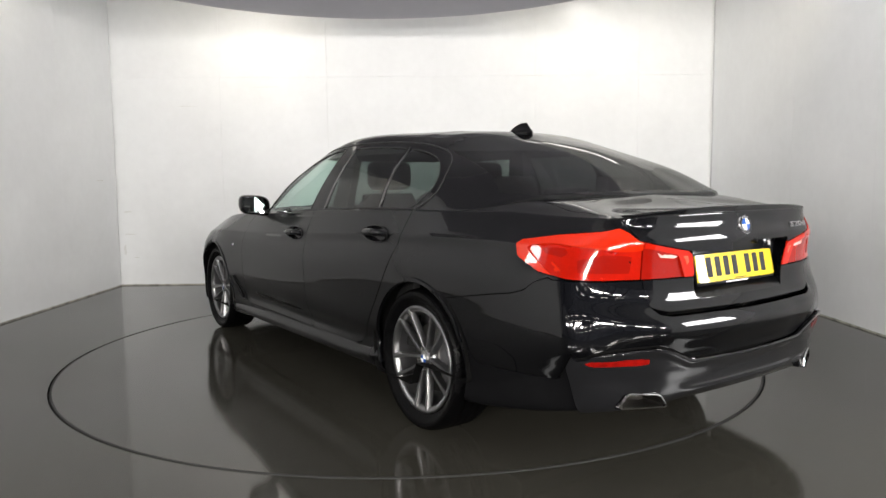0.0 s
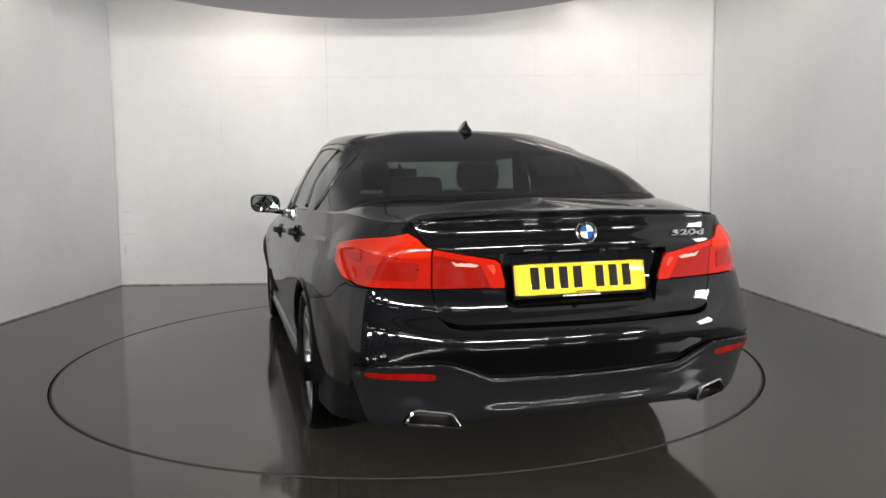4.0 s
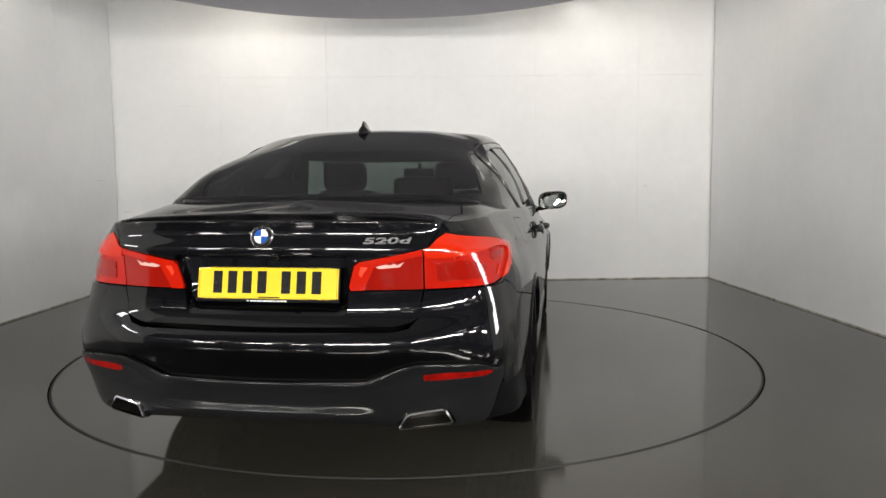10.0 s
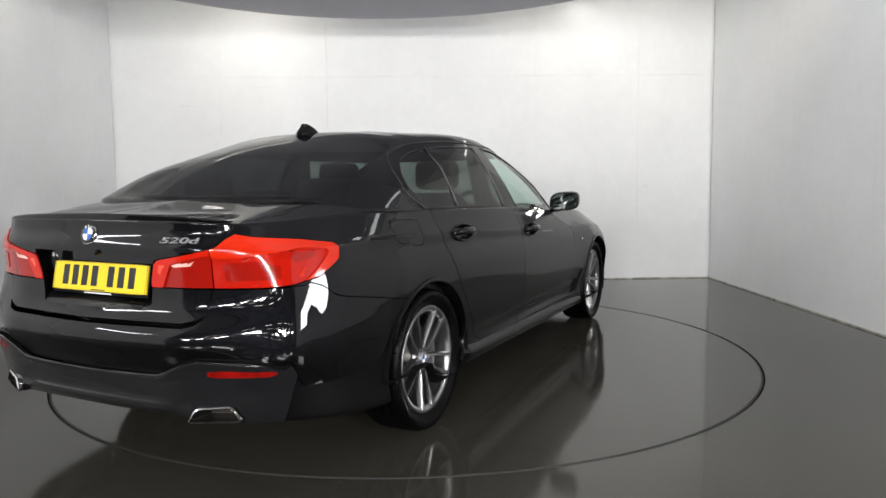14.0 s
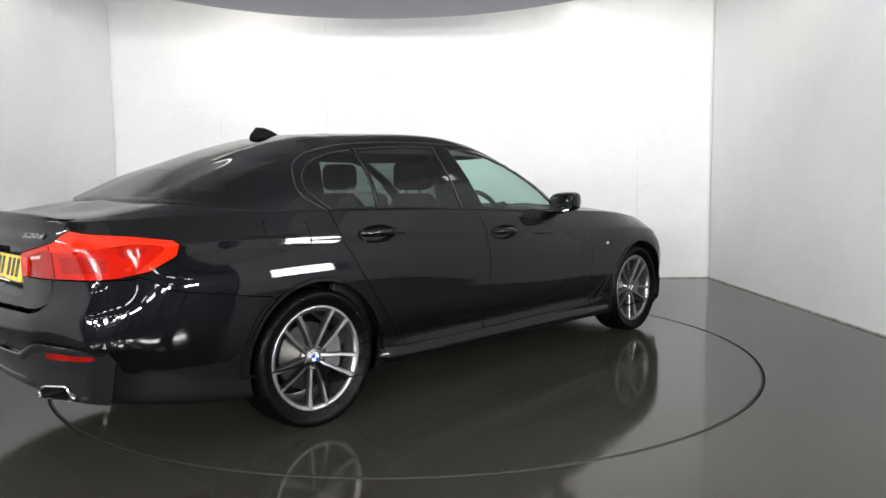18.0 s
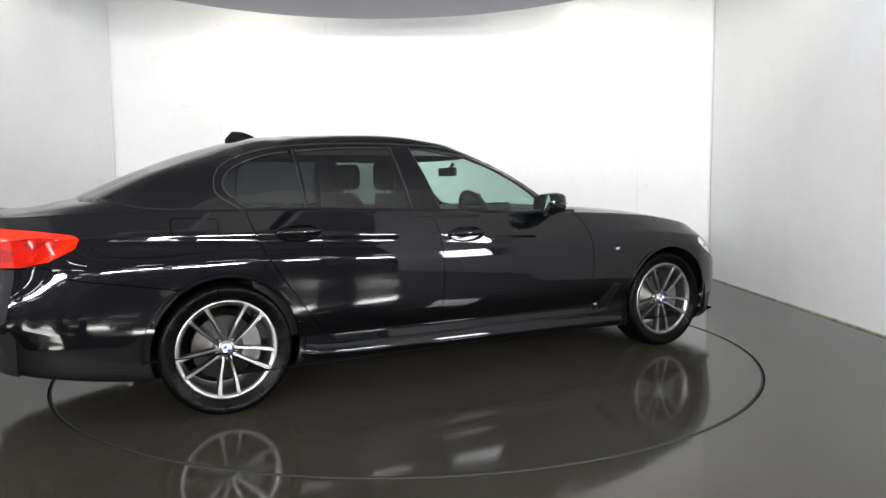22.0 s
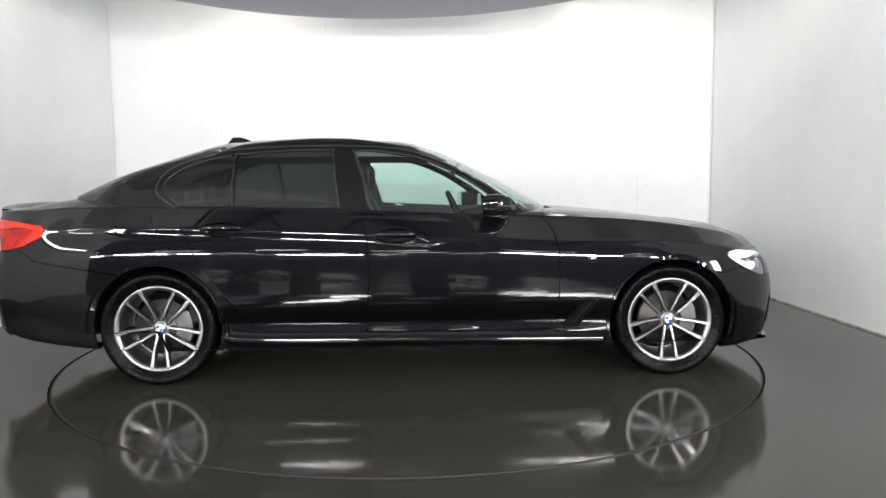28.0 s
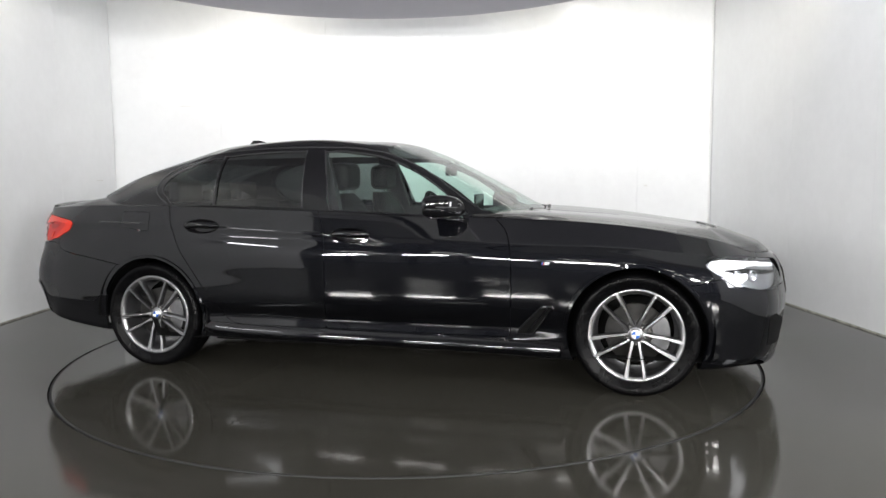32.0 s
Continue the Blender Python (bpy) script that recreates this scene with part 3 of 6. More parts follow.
def body_rings():
    rings = [
        ring([(-0.95, 0), (-0.94, 0.3), (-0.90, 0.55), (-0.83, 0.68), (-0.73, 0.76)], [0.79, 0.79, 0.79, 0.79, 0.79, 0.79, 0.79, 0.76],
             [(3.52, 0.60), (3.64, 0.38), (3.67, 0)],
             [0.327, 0.325, 0.314, 0.304, 0.292, 0.235, 0.215, 0.21, 0.204, 0.20, 0.19, 0.175, 0.165, 0.18, 0.19, 0.19]),
        ring([(-1.06, 0), (-1.05, 0.3), (-1.01, 0.56), (-0.925, 0.72), (-0.80, 0.825)], [0.865, 0.875, 0.87, 0.87, 0.87, 0.87, 0.88, 0.86],
             [(3.60, 0.70), (3.735, 0.42), (3.78, 0)],
             [0.322, 0.320, 0.310, 0.302, 0.290, 0.233, 0.215, 0.21, 0.204, 0.20, 0.19, 0.175, 0.165, 0.18, 0.19, 0.19]),
        ring([(-1.096, 0), (-1.086, 0.3), (-1.044, 0.56), (-0.925, 0.788), (-0.785, 0.838)], [0.872, 0.880, 0.885, 0.885, 0.885, 0.89, 0.905, 0.885],
             [(3.64, 0.71), (3.765, 0.42), (3.81, 0)],
             [0.42, 0.42, 0.425, 0.44, 0.42, 0.33, 0.30, 0.295, 0.285, 0.28, 0.28, 0.28, 0.27, 0.29, 0.30, 0.30]),
        ring([(-1.106, 0), (-1.094, 0.3), (-1.052, 0.56), (-0.937, 0.797), (-0.788, 0.843)], [0.876, 0.888, 0.883, 0.878, 0.878, 0.888, 0.916, 0.893],
             [(3.648, 0.715), (3.777, 0.42), (3.82, 0)],
             [0.46, 0.46, 0.465, 0.485, 0.465, 0.39, 0.365, 0.36, 0.352, 0.35, 0.352, 0.35, 0.345, 0.365, 0.375, 0.375]),
        ring([(-1.114, 0), (-1.101, 0.3), (-1.059, 0.56), (-0.945, 0.805), (-0.79, 0.848)], [0.882, 0.897, 0.903, 0.906, 0.906, 0.911, 0.926, 0.90],
             [(3.655, 0.72), (3.785, 0.42), (3.828, 0)],
             [0.50, 0.50, 0.505, 0.53, 0.51, 0.45, 0.43, 0.42, 0.41, 0.41, 0.42, 0.42, 0.42, 0.44, 0.45, 0.45]),
        ring([(-1.137, 0), (-1.123, 0.3), (-1.076, 0.56), (-0.93, 0.803), (-0.78, 0.848)], [0.886, 0.904, 0.916, 0.926, 0.926, 0.928, 0.936, 0.908],
             [(3.64, 0.72), (3.77, 0.42), (3.815, 0)],
             [0.615, 0.615, 0.62, 0.65, 0.64, 0.62, 0.62, 0.61, 0.60, 0.59, 0.59, 0.60, 0.58, 0.58, 0.59, 0.59]),
        ring([(-1.075, 0), (-1.062, 0.3), (-1.025, 0.56), (-0.915, 0.772), (-0.775, 0.828)], [0.879, 0.903, 0.918, 0.926, 0.925, 0.925, 0.926, 0.888],
             [(3.625, 0.70), (3.755, 0.42), (3.80, 0)],
             [0.72, 0.72, 0.73, 0.77, 0.77, 0.77, 0.76, 0.75, 0.745, 0.74, 0.73, 0.72, 0.68, 0.655, 0.65, 0.65]),
        ring([(-1.085, 0), (-1.07, 0.3), (-1.03, 0.56), (-0.94, 0.716), (-0.80, 0.790)], [0.838, 0.873, 0.895, 0.908, 0.906, 0.902, 0.893, 0.842],
             [(3.595, 0.66), (3.715, 0.42), (3.765, 0)],
             [0.90, 0.90, 0.90, 0.915, 0.915, 0.91, 0.905, 0.893, 0.86, 0.83, 0.815, 0.80, 0.755, 0.718, 0.715, 0.72]),
        ring([(-1.075, 0), (-1.06, 0.3), (-1.015, 0.54), (-0.925, 0.655), (-0.79, 0.705)], [0.762, 0.818, 0.855, 0.868, 0.855, 0.83, 0.785, 0.715],
             [(3.535, 0.57), (3.645, 0.38), (3.69, 0)],
             [1.028, 1.026, 1.020, 1.013, 1.017, 1.030, 1.028, 1.020, 0.996, 0.962, 0.95, 0.902, 0.838, 0.786, 0.785, 0.785]),
        ring([(-1.03, 0), (-1.02, 0.28), (-0.98, 0.49), (-0.89, 0.595), (-0.77, 0.640)], [0.695, 0.745, 0.78, 0.79, 0.77, 0.74, 0.64, 0.57],
             [(3.43, 0.46), (3.51, 0.3), (3.55, 0)],
             [1.030, 1.029, 1.026, 1.025, 1.036, 1.064, 1.034, 1.020, 1.002, 0.974, 0.972, 0.920, 0.863, 0.848, 0.842, 0.838]),
        ring([(-0.85, 0), (-0.84, 0.18), (-0.81, 0.28), (-0.76, 0.33), (-0.68, 0.35)], [0.36, 0.36, 0.36, 0.36, 0.36, 0.36, 0.34, 0.31],
             [(3.39, 0.25), (3.43, 0.15), (3.45, 0)],
             [1.040, 1.039, 1.039, 1.047, 1.067, 1.094, 1.09, 1.08, 1.06, 1.04, 0.99, 0.930, 0.873, 0.866, 0.861, 0.858]),
        ring([(-0.70, 0), (-0.695, 0), (-0.69, 0), (-0.67, 0), (-0.60, 0)], [0.0] * 8,
             [(3.358, 0), (3.362, 0), (3.366, 0)],
             [1.073, 1.073, 1.074, 1.078, 1.093, 1.097, 1.097, 1.08, 1.06, 1.04, 0.985, 0.926, 0.872, 0.868, 0.868, 0.868]),
    ]
    # the boot lid's upper face: upright below, leaning back in the middle, upright again at the lip
    for k, push in ((0.65, 0.008), (0.30, -0.007)):
        between = []
        for c, (p, q) in enumerate(zip(rings[7], rings[8])):
            x, y, z = (a + (b - a) * k for a, b in zip(p, q))
            between.append((x + push * (1, 1, 1, 0.4, 0)[c] if c < 5 else x, y, z))
        rings.insert(8, between)
    return rings


def cabin_rings():
    base = [(-0.615, 0, 1.094), (-0.595, 0.35, 1.092), (-0.51, 0.635, 1.090), (-0.37, 0.740, 1.056), (0.06, 0.818, 1.024), (0.45, 0.842, 1.02), (0.84, 0.856, 1.007),
            (1.22, 0.866, 0.99), (1.87, 0.845, 0.957), (2.14, 0.79, 0.955), (2.25, 0.66, 0.965), (2.34, 0.35, 0.982), (2.375, 0, 0.985)]
    top = [(0.02, 0, 1.356), (0.03, 0.33, 1.344), (0.07, 0.545, 1.314), (0.15, 0.630, 1.288), (0.34, 0.660, 1.314), (0.62, 0.665, 1.345), (0.88, 0.67, 1.356),
           (1.10, 0.665, 1.356), (1.39, 0.65, 1.338), (1.525, 0.618, 1.328), (1.575, 0.55, 1.335), (1.63, 0.3, 1.351), (1.655, 0, 1.358)]
    swell = [(-0.02, 0, 0.006), (-0.02, 0.0, 0.006), (-0.028, 0.030, 0.006), (-0.018, 0.015, 0.005), (0, 0.030, 0), (0, 0.024, 0), (0, 0.02, 0), (0, 0.02, 0), (0, 0.018, 0),
             (0.022, 0.018, 0.016), (0.015, 0.01, 0.012), (0.0, 0, 0.010), (0.0, 0, 0.008)]
    mid = [tuple((a + b) / 2 + s for a, b, s in zip(p, q, w)) for p, q, w in zip(base, top, swell)]
    edge = [(0.24, 0, 1.416), (0.25, 0.33, 1.406), (0.28, 0.480, 1.387), (0.33, 0.558, 1.372), (0.44, 0.585, 1.388), (0.66, 0.602, 1.408), (0.88, 0.607, 1.418),
            (1.06, 0.607, 1.417), (1.28, 0.592, 1.400), (1.39, 0.562, 1.389), (1.43, 0.50, 1.394), (1.46, 0.27, 1.410), (1.475, 0, 1.416)]
    crown = [(0.42, 0, 1.439), (0.42, 0.2, 1.435), (0.43, 0.3, 1.429), (0.45, 0.34, 1.430), (0.52, 0.37, 1.432), (0.7, 0.38, 1.439), (0.88, 0.38, 1.442),
             (1.0, 0.38, 1.441), (1.12, 0.37, 1.434), (1.16, 0.34, 1.433), (1.18, 0.3, 1.434), (1.2, 0.15, 1.439), (1.21, 0, 1.442)]
    ridge = [(x, 0, 1.453) for x in (0.6, 0.61, 0.62, 0.63, 0.68, 0.78, 0.88, 0.95, 1.0, 1.02, 1.04, 1.05, 1.05)]
    root = []
    for x, y, z in base:
        out = Vector((x - 0.9, y * 1.6)).normalized() * 0.016
        root.append((x + out.x, y + (out.y if y else 0), z - 0.034))
    return [root, base, mid, top, edge, crown, ridge]


CAR = new("car")
tagged(CAR, "black metallic four-door saloon car with silver alloy wheels on the turntable", "car")


def shoulder_crease(mesh):
    """A sharp line along the flank through the door handles, with a narrow undercut below it."""
    V, F = mesh
    x, y, z = V[:, 0], V[:, 1], V[:, 2].copy()
    line = np.interp(x, [-0.75, -0.465, -0.09, 0.19, 0.69, 1.04, 1.16, 1.6, 2.0], [0.930, 0.924, 0.917, 0.908, 0.886, 0.870, 0.864, 0.829, 0.812])
    depth = 0.0075 * np.interp(x, [-0.66, -0.45, 1.1, 1.45, 2.0], [0, 1, 1, 0.5, 0])
    side_face = (depth > 0) & (np.abs(y) > 0.72)
    snap = side_face & (np.abs(z - line) < 0.0056)
    V[snap, 2] = line[snap]
    below = np.interp(V[:, 2] - line, [-0.13, -0.085, -0.046, -0.035, 0.0, 0.001], [0, 0.35, 1, 0.95, 0, 0])
    V[side_face, 1] -= (np.sign(y) * depth * below)[side_face]
    return V, F


BODY = shoulder_crease(loft(body_rings(), breaks=(7, 10), row_size=0.011))
CABINSKIN = loft(cabin_rings(), breaks=(1,))


def q_at(mesh, z, x=None, y=None):
    """The way round at a place of the skin near the height z: on the tail by |y|, on the flank by x."""
    V = mesh[0]
    V = V[(V[:, 1] >= 0)]
    if y is not None:
        V = V[V[:, 0] < -0.7]
        d = np.abs(V[:, 1] - y) + 0.3 * np.abs(V[:, 2] - z)
    else:
        V = V[V[:, 1] > 0.5]
        d = np.abs(V[:, 0] - x) + 0.3 * np.abs(V[:, 2] - z)
    return float(V[d.argmin(), 3])


# outlines in side view (x, z)
MID_SHUT = [(1.150, 1.03), (1.156, 0.997), (1.197, 0.866), (1.210, 0.716), (1.205, 0.52), (1.199, 0.348), (1.197, 0.295)]
FRONT_SHUT = [(2.16, 1.02), (2.215, 0.949), (2.279, 0.875), (2.307, 0.746), (2.312, 0.558), (2.305, 0.40), (2.30, 0.295)]
REAR_SHUT = [(0.105, 1.06), (0.118, 1.029), (0.158, 0.90), (0.229, 0.759), (0.329, 0.608), (0.437, 0.454), (0.52, 0.35), (0.575, 0.312), (0.66, 0.297)]
FRONT_DOOR = smooth_line(MID_SHUT, 5) + smooth_line(FRONT_SHUT[::-1], 5)
REAR_DOOR = smooth_line(REAR_SHUT, 5) + smooth_line(MID_SHUT[::-1], 5)


def arch(cx, r=0.362, cz=0.336):
    return lambda V: r - np.hypot(V[:, 0] - cx, V[:, 2] - cz)


ARCHES = (arch(0.0), arch(2.975))
right_side = lambda V: V[:, 1] + 0.5
left_side = lambda V: 0.5 - V[:, 1]


def bumper_top(V):
    """Height of the rear bumper's upper edge round the tail."""
    on_tail = np.interp(np.abs(V[:, 1]), [0, 0.46, 0.51, 0.54, 0.56, 0.80, 0.83], [0.646, 0.650, 0.660, 0.69, 0.785, 0.787, 0.787])
    on_flank = np.interp(V[:, 0], [-0.80, -0.743, -0.70, -0.64, -0.50, -0.28, -0.20, 0.0], [0.795, 0.775, 0.738, 0.722, 0.70, 0.662, 0.648, 0.61])
    return np.where(V[:, 0] < -0.80, on_tail, on_flank)


LAMP_Q = lambda y=None, x=None: q_at(BODY, 0.88, x=x, y=y)
LAMP = [(LAMP_Q(y=0.298), 0.783), (LAMP_Q(y=0.292), 0.790), (LAMP_Q(y=0.324), 0.876), (LAMP_Q(y=0.332), 0.882), (LAMP_Q(y=0.575), 0.932), (LAMP_Q(y=0.62), 0.962), (LAMP_Q(y=0.655), 0.979), (LAMP_Q(y=0.72), 0.968),
        (LAMP_Q(x=-0.80), 0.952), (LAMP_Q(x=-0.655), 0.930), (LAMP_Q(x=-0.635), 0.912), (LAMP_Q(x=-0.66), 0.865), (LAMP_Q(x=-0.76), 0.812), (LAMP_Q(y=0.76), 0.794),
        (LAMP_Q(y=0.69), 0.788)]
LAMP_SPLIT = LAMP_Q(y=0.567)
FOOT = smooth_line([(-0.575, 0.0), (-0.555, 0.34), (-0.475, 0.575), (-0.345, 0.70), (0.06, 0.79), (0.45, 0.815), (0.84, 0.830), (1.22, 0.840), (1.87, 0.820), (2.11, 0.765), (2.22, 0.64), (2.31, 0.34), (2.345, 0)], 5) + [(2.345, -0.2), (-0.575, -0.2)]

# bonnet outline from above
BONNET = [(2.40, -0.1), (2.36, 0.35), (2.26, 0.66), (2.24, 0.75), (2.45, 0.765), (2.975, 0.71), (3.30, 0.66), (3.48, 0.635), (3.58, 0.575), (3.65, 0.48), (3.70, 0.36), (3.745, 0.0), (3.745, -0.1)]


def body_panels():
    above = lambda h: (lambda V: h - V[:, 2])
    below = lambda h: (lambda V: V[:, 2] - h)
    g = 0.0022
    skin = cut(BODY, *ARCHES)
    skin = cut(skin, outside(plan_view(FOOT, 0.0)))
    lamp = skin_view(LAMP)
    tail = lambda V: V[:, 0] + 0.45
    # boot lid: rear face between the lamps' split and the top
    is_boot_y = lambda V: np.where(V[:, 0] < -0.8, np.abs(V[:, 1]) - np.interp(V[:, 2], [0.66, 0.69, 0.80, 0.93, 1.0, 1.03], [0.515, 0.54, 0.56, 0.572, 0.61, 0.632]),
                                   np.abs(V[:, 1]) - np.interp(V[:, 0], [-0.8, -0.75, -0.55, -0.45], [0.645, 0.655, 0.62, 0.57]))
    boot = cut(skin, tail, lambda V: bumper_top(V) + np.where((V[:, 0] < -0.9) & (np.abs(V[:, 1]) < 0.53), 0.015, g) - V[:, 2], lambda V: is_boot_y(V) + g, lambda V: V[:, 0] + 0.505, outside(lamp, 0.002))
    pocket = outline_field([(-0.338, 0.906), (0.338, 0.906), (0.304, 0.785), (0.296, 0.705), (0.28, 0.697), (-0.28, 0.697), (-0.296, 0.705), (-0.304, 0.785)])
    in_pocket = lambda V: np.where(V[:, 0] < -0.9, pocket(V[:, 1], V[:, 2]), 1.0)
    lid = panel("boot_lid", cut(boot, outside(in_pocket)), PAINT, CAR, 0.03, label="glossy black boot lid with a slim lip spoiler")
    ramp = lambda V: np.interp(V[:, 2], [0.697, 0.712, 0.748, 0.80, 0.87, 0.91], [0.0, 0.010, 0.050, 0.064, 0.076, 0.080]) * np.interp(np.abs(V[:, 1]) + 0.25 * np.maximum(0, 0.785 - V[:, 2]), [0.27, 0.312], [1.0, 0.72])
    inset("plate_recess", cut(boot, in_pocket), ramp, PAINT, CAR, "glossy black hollow of the boot lid behind the plate")
    # rear bumper
    bump = cut(skin, lambda V: V[:, 2] - bumper_top(V) + g, outside(lamp, 0.002), lambda V: V[:, 0] + 0.12)
    dz = lambda V: np.where(V[:, 0] < -0.93, np.interp(np.abs(V[:, 1]), [0, 0.36, 0.38, 0.455, 0.53, 0.70, 0.76, 0.79], [0.472, 0.476, 0.482, 0.516, 0.540, 0.534, 0.526, 0.505]), np.interp(V[:, 0], [-0.93, -0.91, -0.885, -0.865, -0.84, -0.46, -0.43, -0.40, -0.2], [0.525, 0.50, 0.45, 0.425, 0.42, 0.405, 0.42, 0.45, 0.45]))
    rb = panel("rear_bumper", cut(bump, lambda V: dz(V) + np.where(V[:, 0] < -0.86, 0.010, 0.001) - V[:, 2]), PAINT, CAR, 0.02, label="glossy black rear bumper")
    panel("bumper_groove", cut(bump, lambda V: V[:, 0] + 0.86, lambda V: dz(V) - 0.004 - V[:, 2], lambda V: V[:, 2] - dz(V) - 0.016), CAVITY, rb, 0.0, lift=-0.012, label="black groove above the diffuser", own=True)
    low = cut(bump, lambda V: V[:, 2] - dz(V) + 0.001)
    W = low[0].copy()
    facing_back = np.interp(np.abs(W[:, 1]), [0.70, 0.80], [1, 0]) * (W[:, 0] < -0.9)
    W[:, 0] -= facing_back * 0.011 * np.exp(-((W[:, 2] - dz(W) + 0.008) / 0.016) ** 2)
    W[:, 0] -= np.interp(np.abs(W[:, 1]), [0.34, 0.42], [1, 0]) * (W[:, 0] < -0.9) * 0.010 * np.exp(-((W[:, 2] - 0.352) / 0.016) ** 2)
    low_back = (W, low[1])
    mouth = rear_view([(0.564 + (a - 0.564) * 1.05, 0.337 + (b - 0.337) * 1.10) for a, b in EXHAUST])
    panel("diffuser", cut(low_back, lambda V: V[:, 0] + 0.90, outside(mouth)), GREYPAINT, CAR, 0.02, label="dark grey lower bumper with diffuser", lift=0.009)
    # glossy undercut sides: matt black stands in for the dark floor they mirror
    for sd in (right_side, left_side):
        panel("bumper_lower_side", cut(low, lambda V: -0.90 - V[:, 0], sd), PLASTIC, CAR, 0.02, label="lower bumper side, blackened like the dark floor it mirrors")
    # sides
    for s, sd in ((-1, right_side), (1, left_side)):
        half = cut(skin, sd)
        for name, outline, (hx, hz) in (("front_door", FRONT_DOOR, HANDLES[1]), ("rear_door", REAR_DOOR, HANDLES[0])):
            bowl = side([(hx + 0.119 * math.cos(2 * math.pi * k / 36), hz + 0.0415 * math.sin(2 * math.pi * k / 36)) for k in range(36)])
            whole = cut(half, side(outline, g))
            door = panel(name, cut(whole, outside(bowl)), PAINT, CAR, 0.014)
            panel("handle_bowl", cut(whole, bowl), GLOSS, door, -0.022, -0.022, "dished black handle bowl", own=True)
    hull = cut(skin, outside(side(FRONT_DOOR, -g), 0.0), outside(side(REAR_DOOR, -g), 0.0))
    quarter = cut(hull, lambda V: V[:, 0] - 1.2, outside(lamp, 0.002), lambda V: np.where(V[:, 0] < -0.505, g - is_boot_y(V), -1.0), above(0.28))
    quarter = cut(quarter, lambda V: np.where(V[:, 0] > -0.12, -1.0, bumper_top(V) + g - V[:, 2]))
    flap = side([(-0.238, 0.905), (-0.236, 0.985), (-0.225, 0.994), (-0.03, 0.985), (-0.02, 0.978), (-0.014, 0.882), (-0.022, 0.872), (-0.06, 0.869), (-0.22, 0.893)])
    right = cut(quarter, right_side)
    panel("rear_quarter_panel", cut(right, outside(flap, 0.0015)), PAINT, CAR)
    panel("fuel_flap", cut(right, lambda V: flap(V) + 0.0015), PAINT, CAR)
    panel("rear_quarter_panel", cut(quarter, left_side), PAINT, CAR)
    for sd in (right_side, left_side):
        panel("sill", cut(hull, lambda V: V[:, 2] - 0.28, lambda V: 0.2 - V[:, 0], lambda V: V[:, 0] - 2.7, sd), PLASTIC, CAR, 0)
    # bonnet, wings, front bumper
    front = cut(hull, lambda V: 1.2 - V[:, 0])
    bon = plan_view(BONNET)
    only_top = lambda V: 0.70 - V[:, 2]
    panel("bonnet", cut(front, only_top, lambda V: bon(V) + g), PAINT, CAR, label="glossy black bonnet")
    rest = cut(front, lambda V: np.where(V[:, 2] > 0.70, g - bon(V), -1.0))
    headlamp = side(HEADLAMP)
    seam = lambda V: V[:, 2] - np.interp(V[:, 0], [3.05, 3.28, 3.40, 3.47, 3.60, 4.0], [0.60, 0.615, 0.645, 0.60, 0.58, 0.58])
    bumper_line = lambda V: np.where(V[:, 0] > 3.0, seam(V), 1.0)
    wing = cut(rest, outside(headlamp, 0.002), lambda V: -bumper_line(V) + g)
    wing = cut(wing, lambda V: V[:, 0] - 3.60, above(0.28))
    panel("front_wing", cut(wing, right_side), PAINT, CAR)
    panel("front_wing", cut(wing, left_side), PAINT, CAR)
    fb = cut(rest, outside(headlamp, 0.002), lambda V: bumper_line(V) + g)
    grille = cut(rest, lambda V: 3.60 - V[:, 0], lambda V: -bumper_line(V) + g, outside(headlamp, 0.002))
    panel("front_bumper", fb, PAINT, CAR, 0.02, label="glossy black front bumper with dark air intakes")
    panel("grille_surround", grille, GLOSS, CAR, 0.02)
    hl = cut(rest, headlamp)
    return lamp, hl, skin


EXHAUST = [(0.656, 0.322), (0.632, 0.364), (0.618, 0.371), (0.512, 0.361), (0.497, 0.354), (0.474, 0.314), (0.480, 0.306), (0.644, 0.312)]
HANDLES = ((0.380, 0.902), (1.368, 0.856))
HEADLAMP = smooth_line([(3.318, 0.712), (3.345, 0.742), (3.43, 0.750), (3.52, 0.746), (3.62, 0.728), (3.735, 0.700), (3.735, 0.595), (3.66, 0.572), (3.55, 0.590), (3.45, 0.63), (3.37, 0.672)], 4, True)
LAMP_FIELD, HEAD_SKIN, SKIN = body_panels()


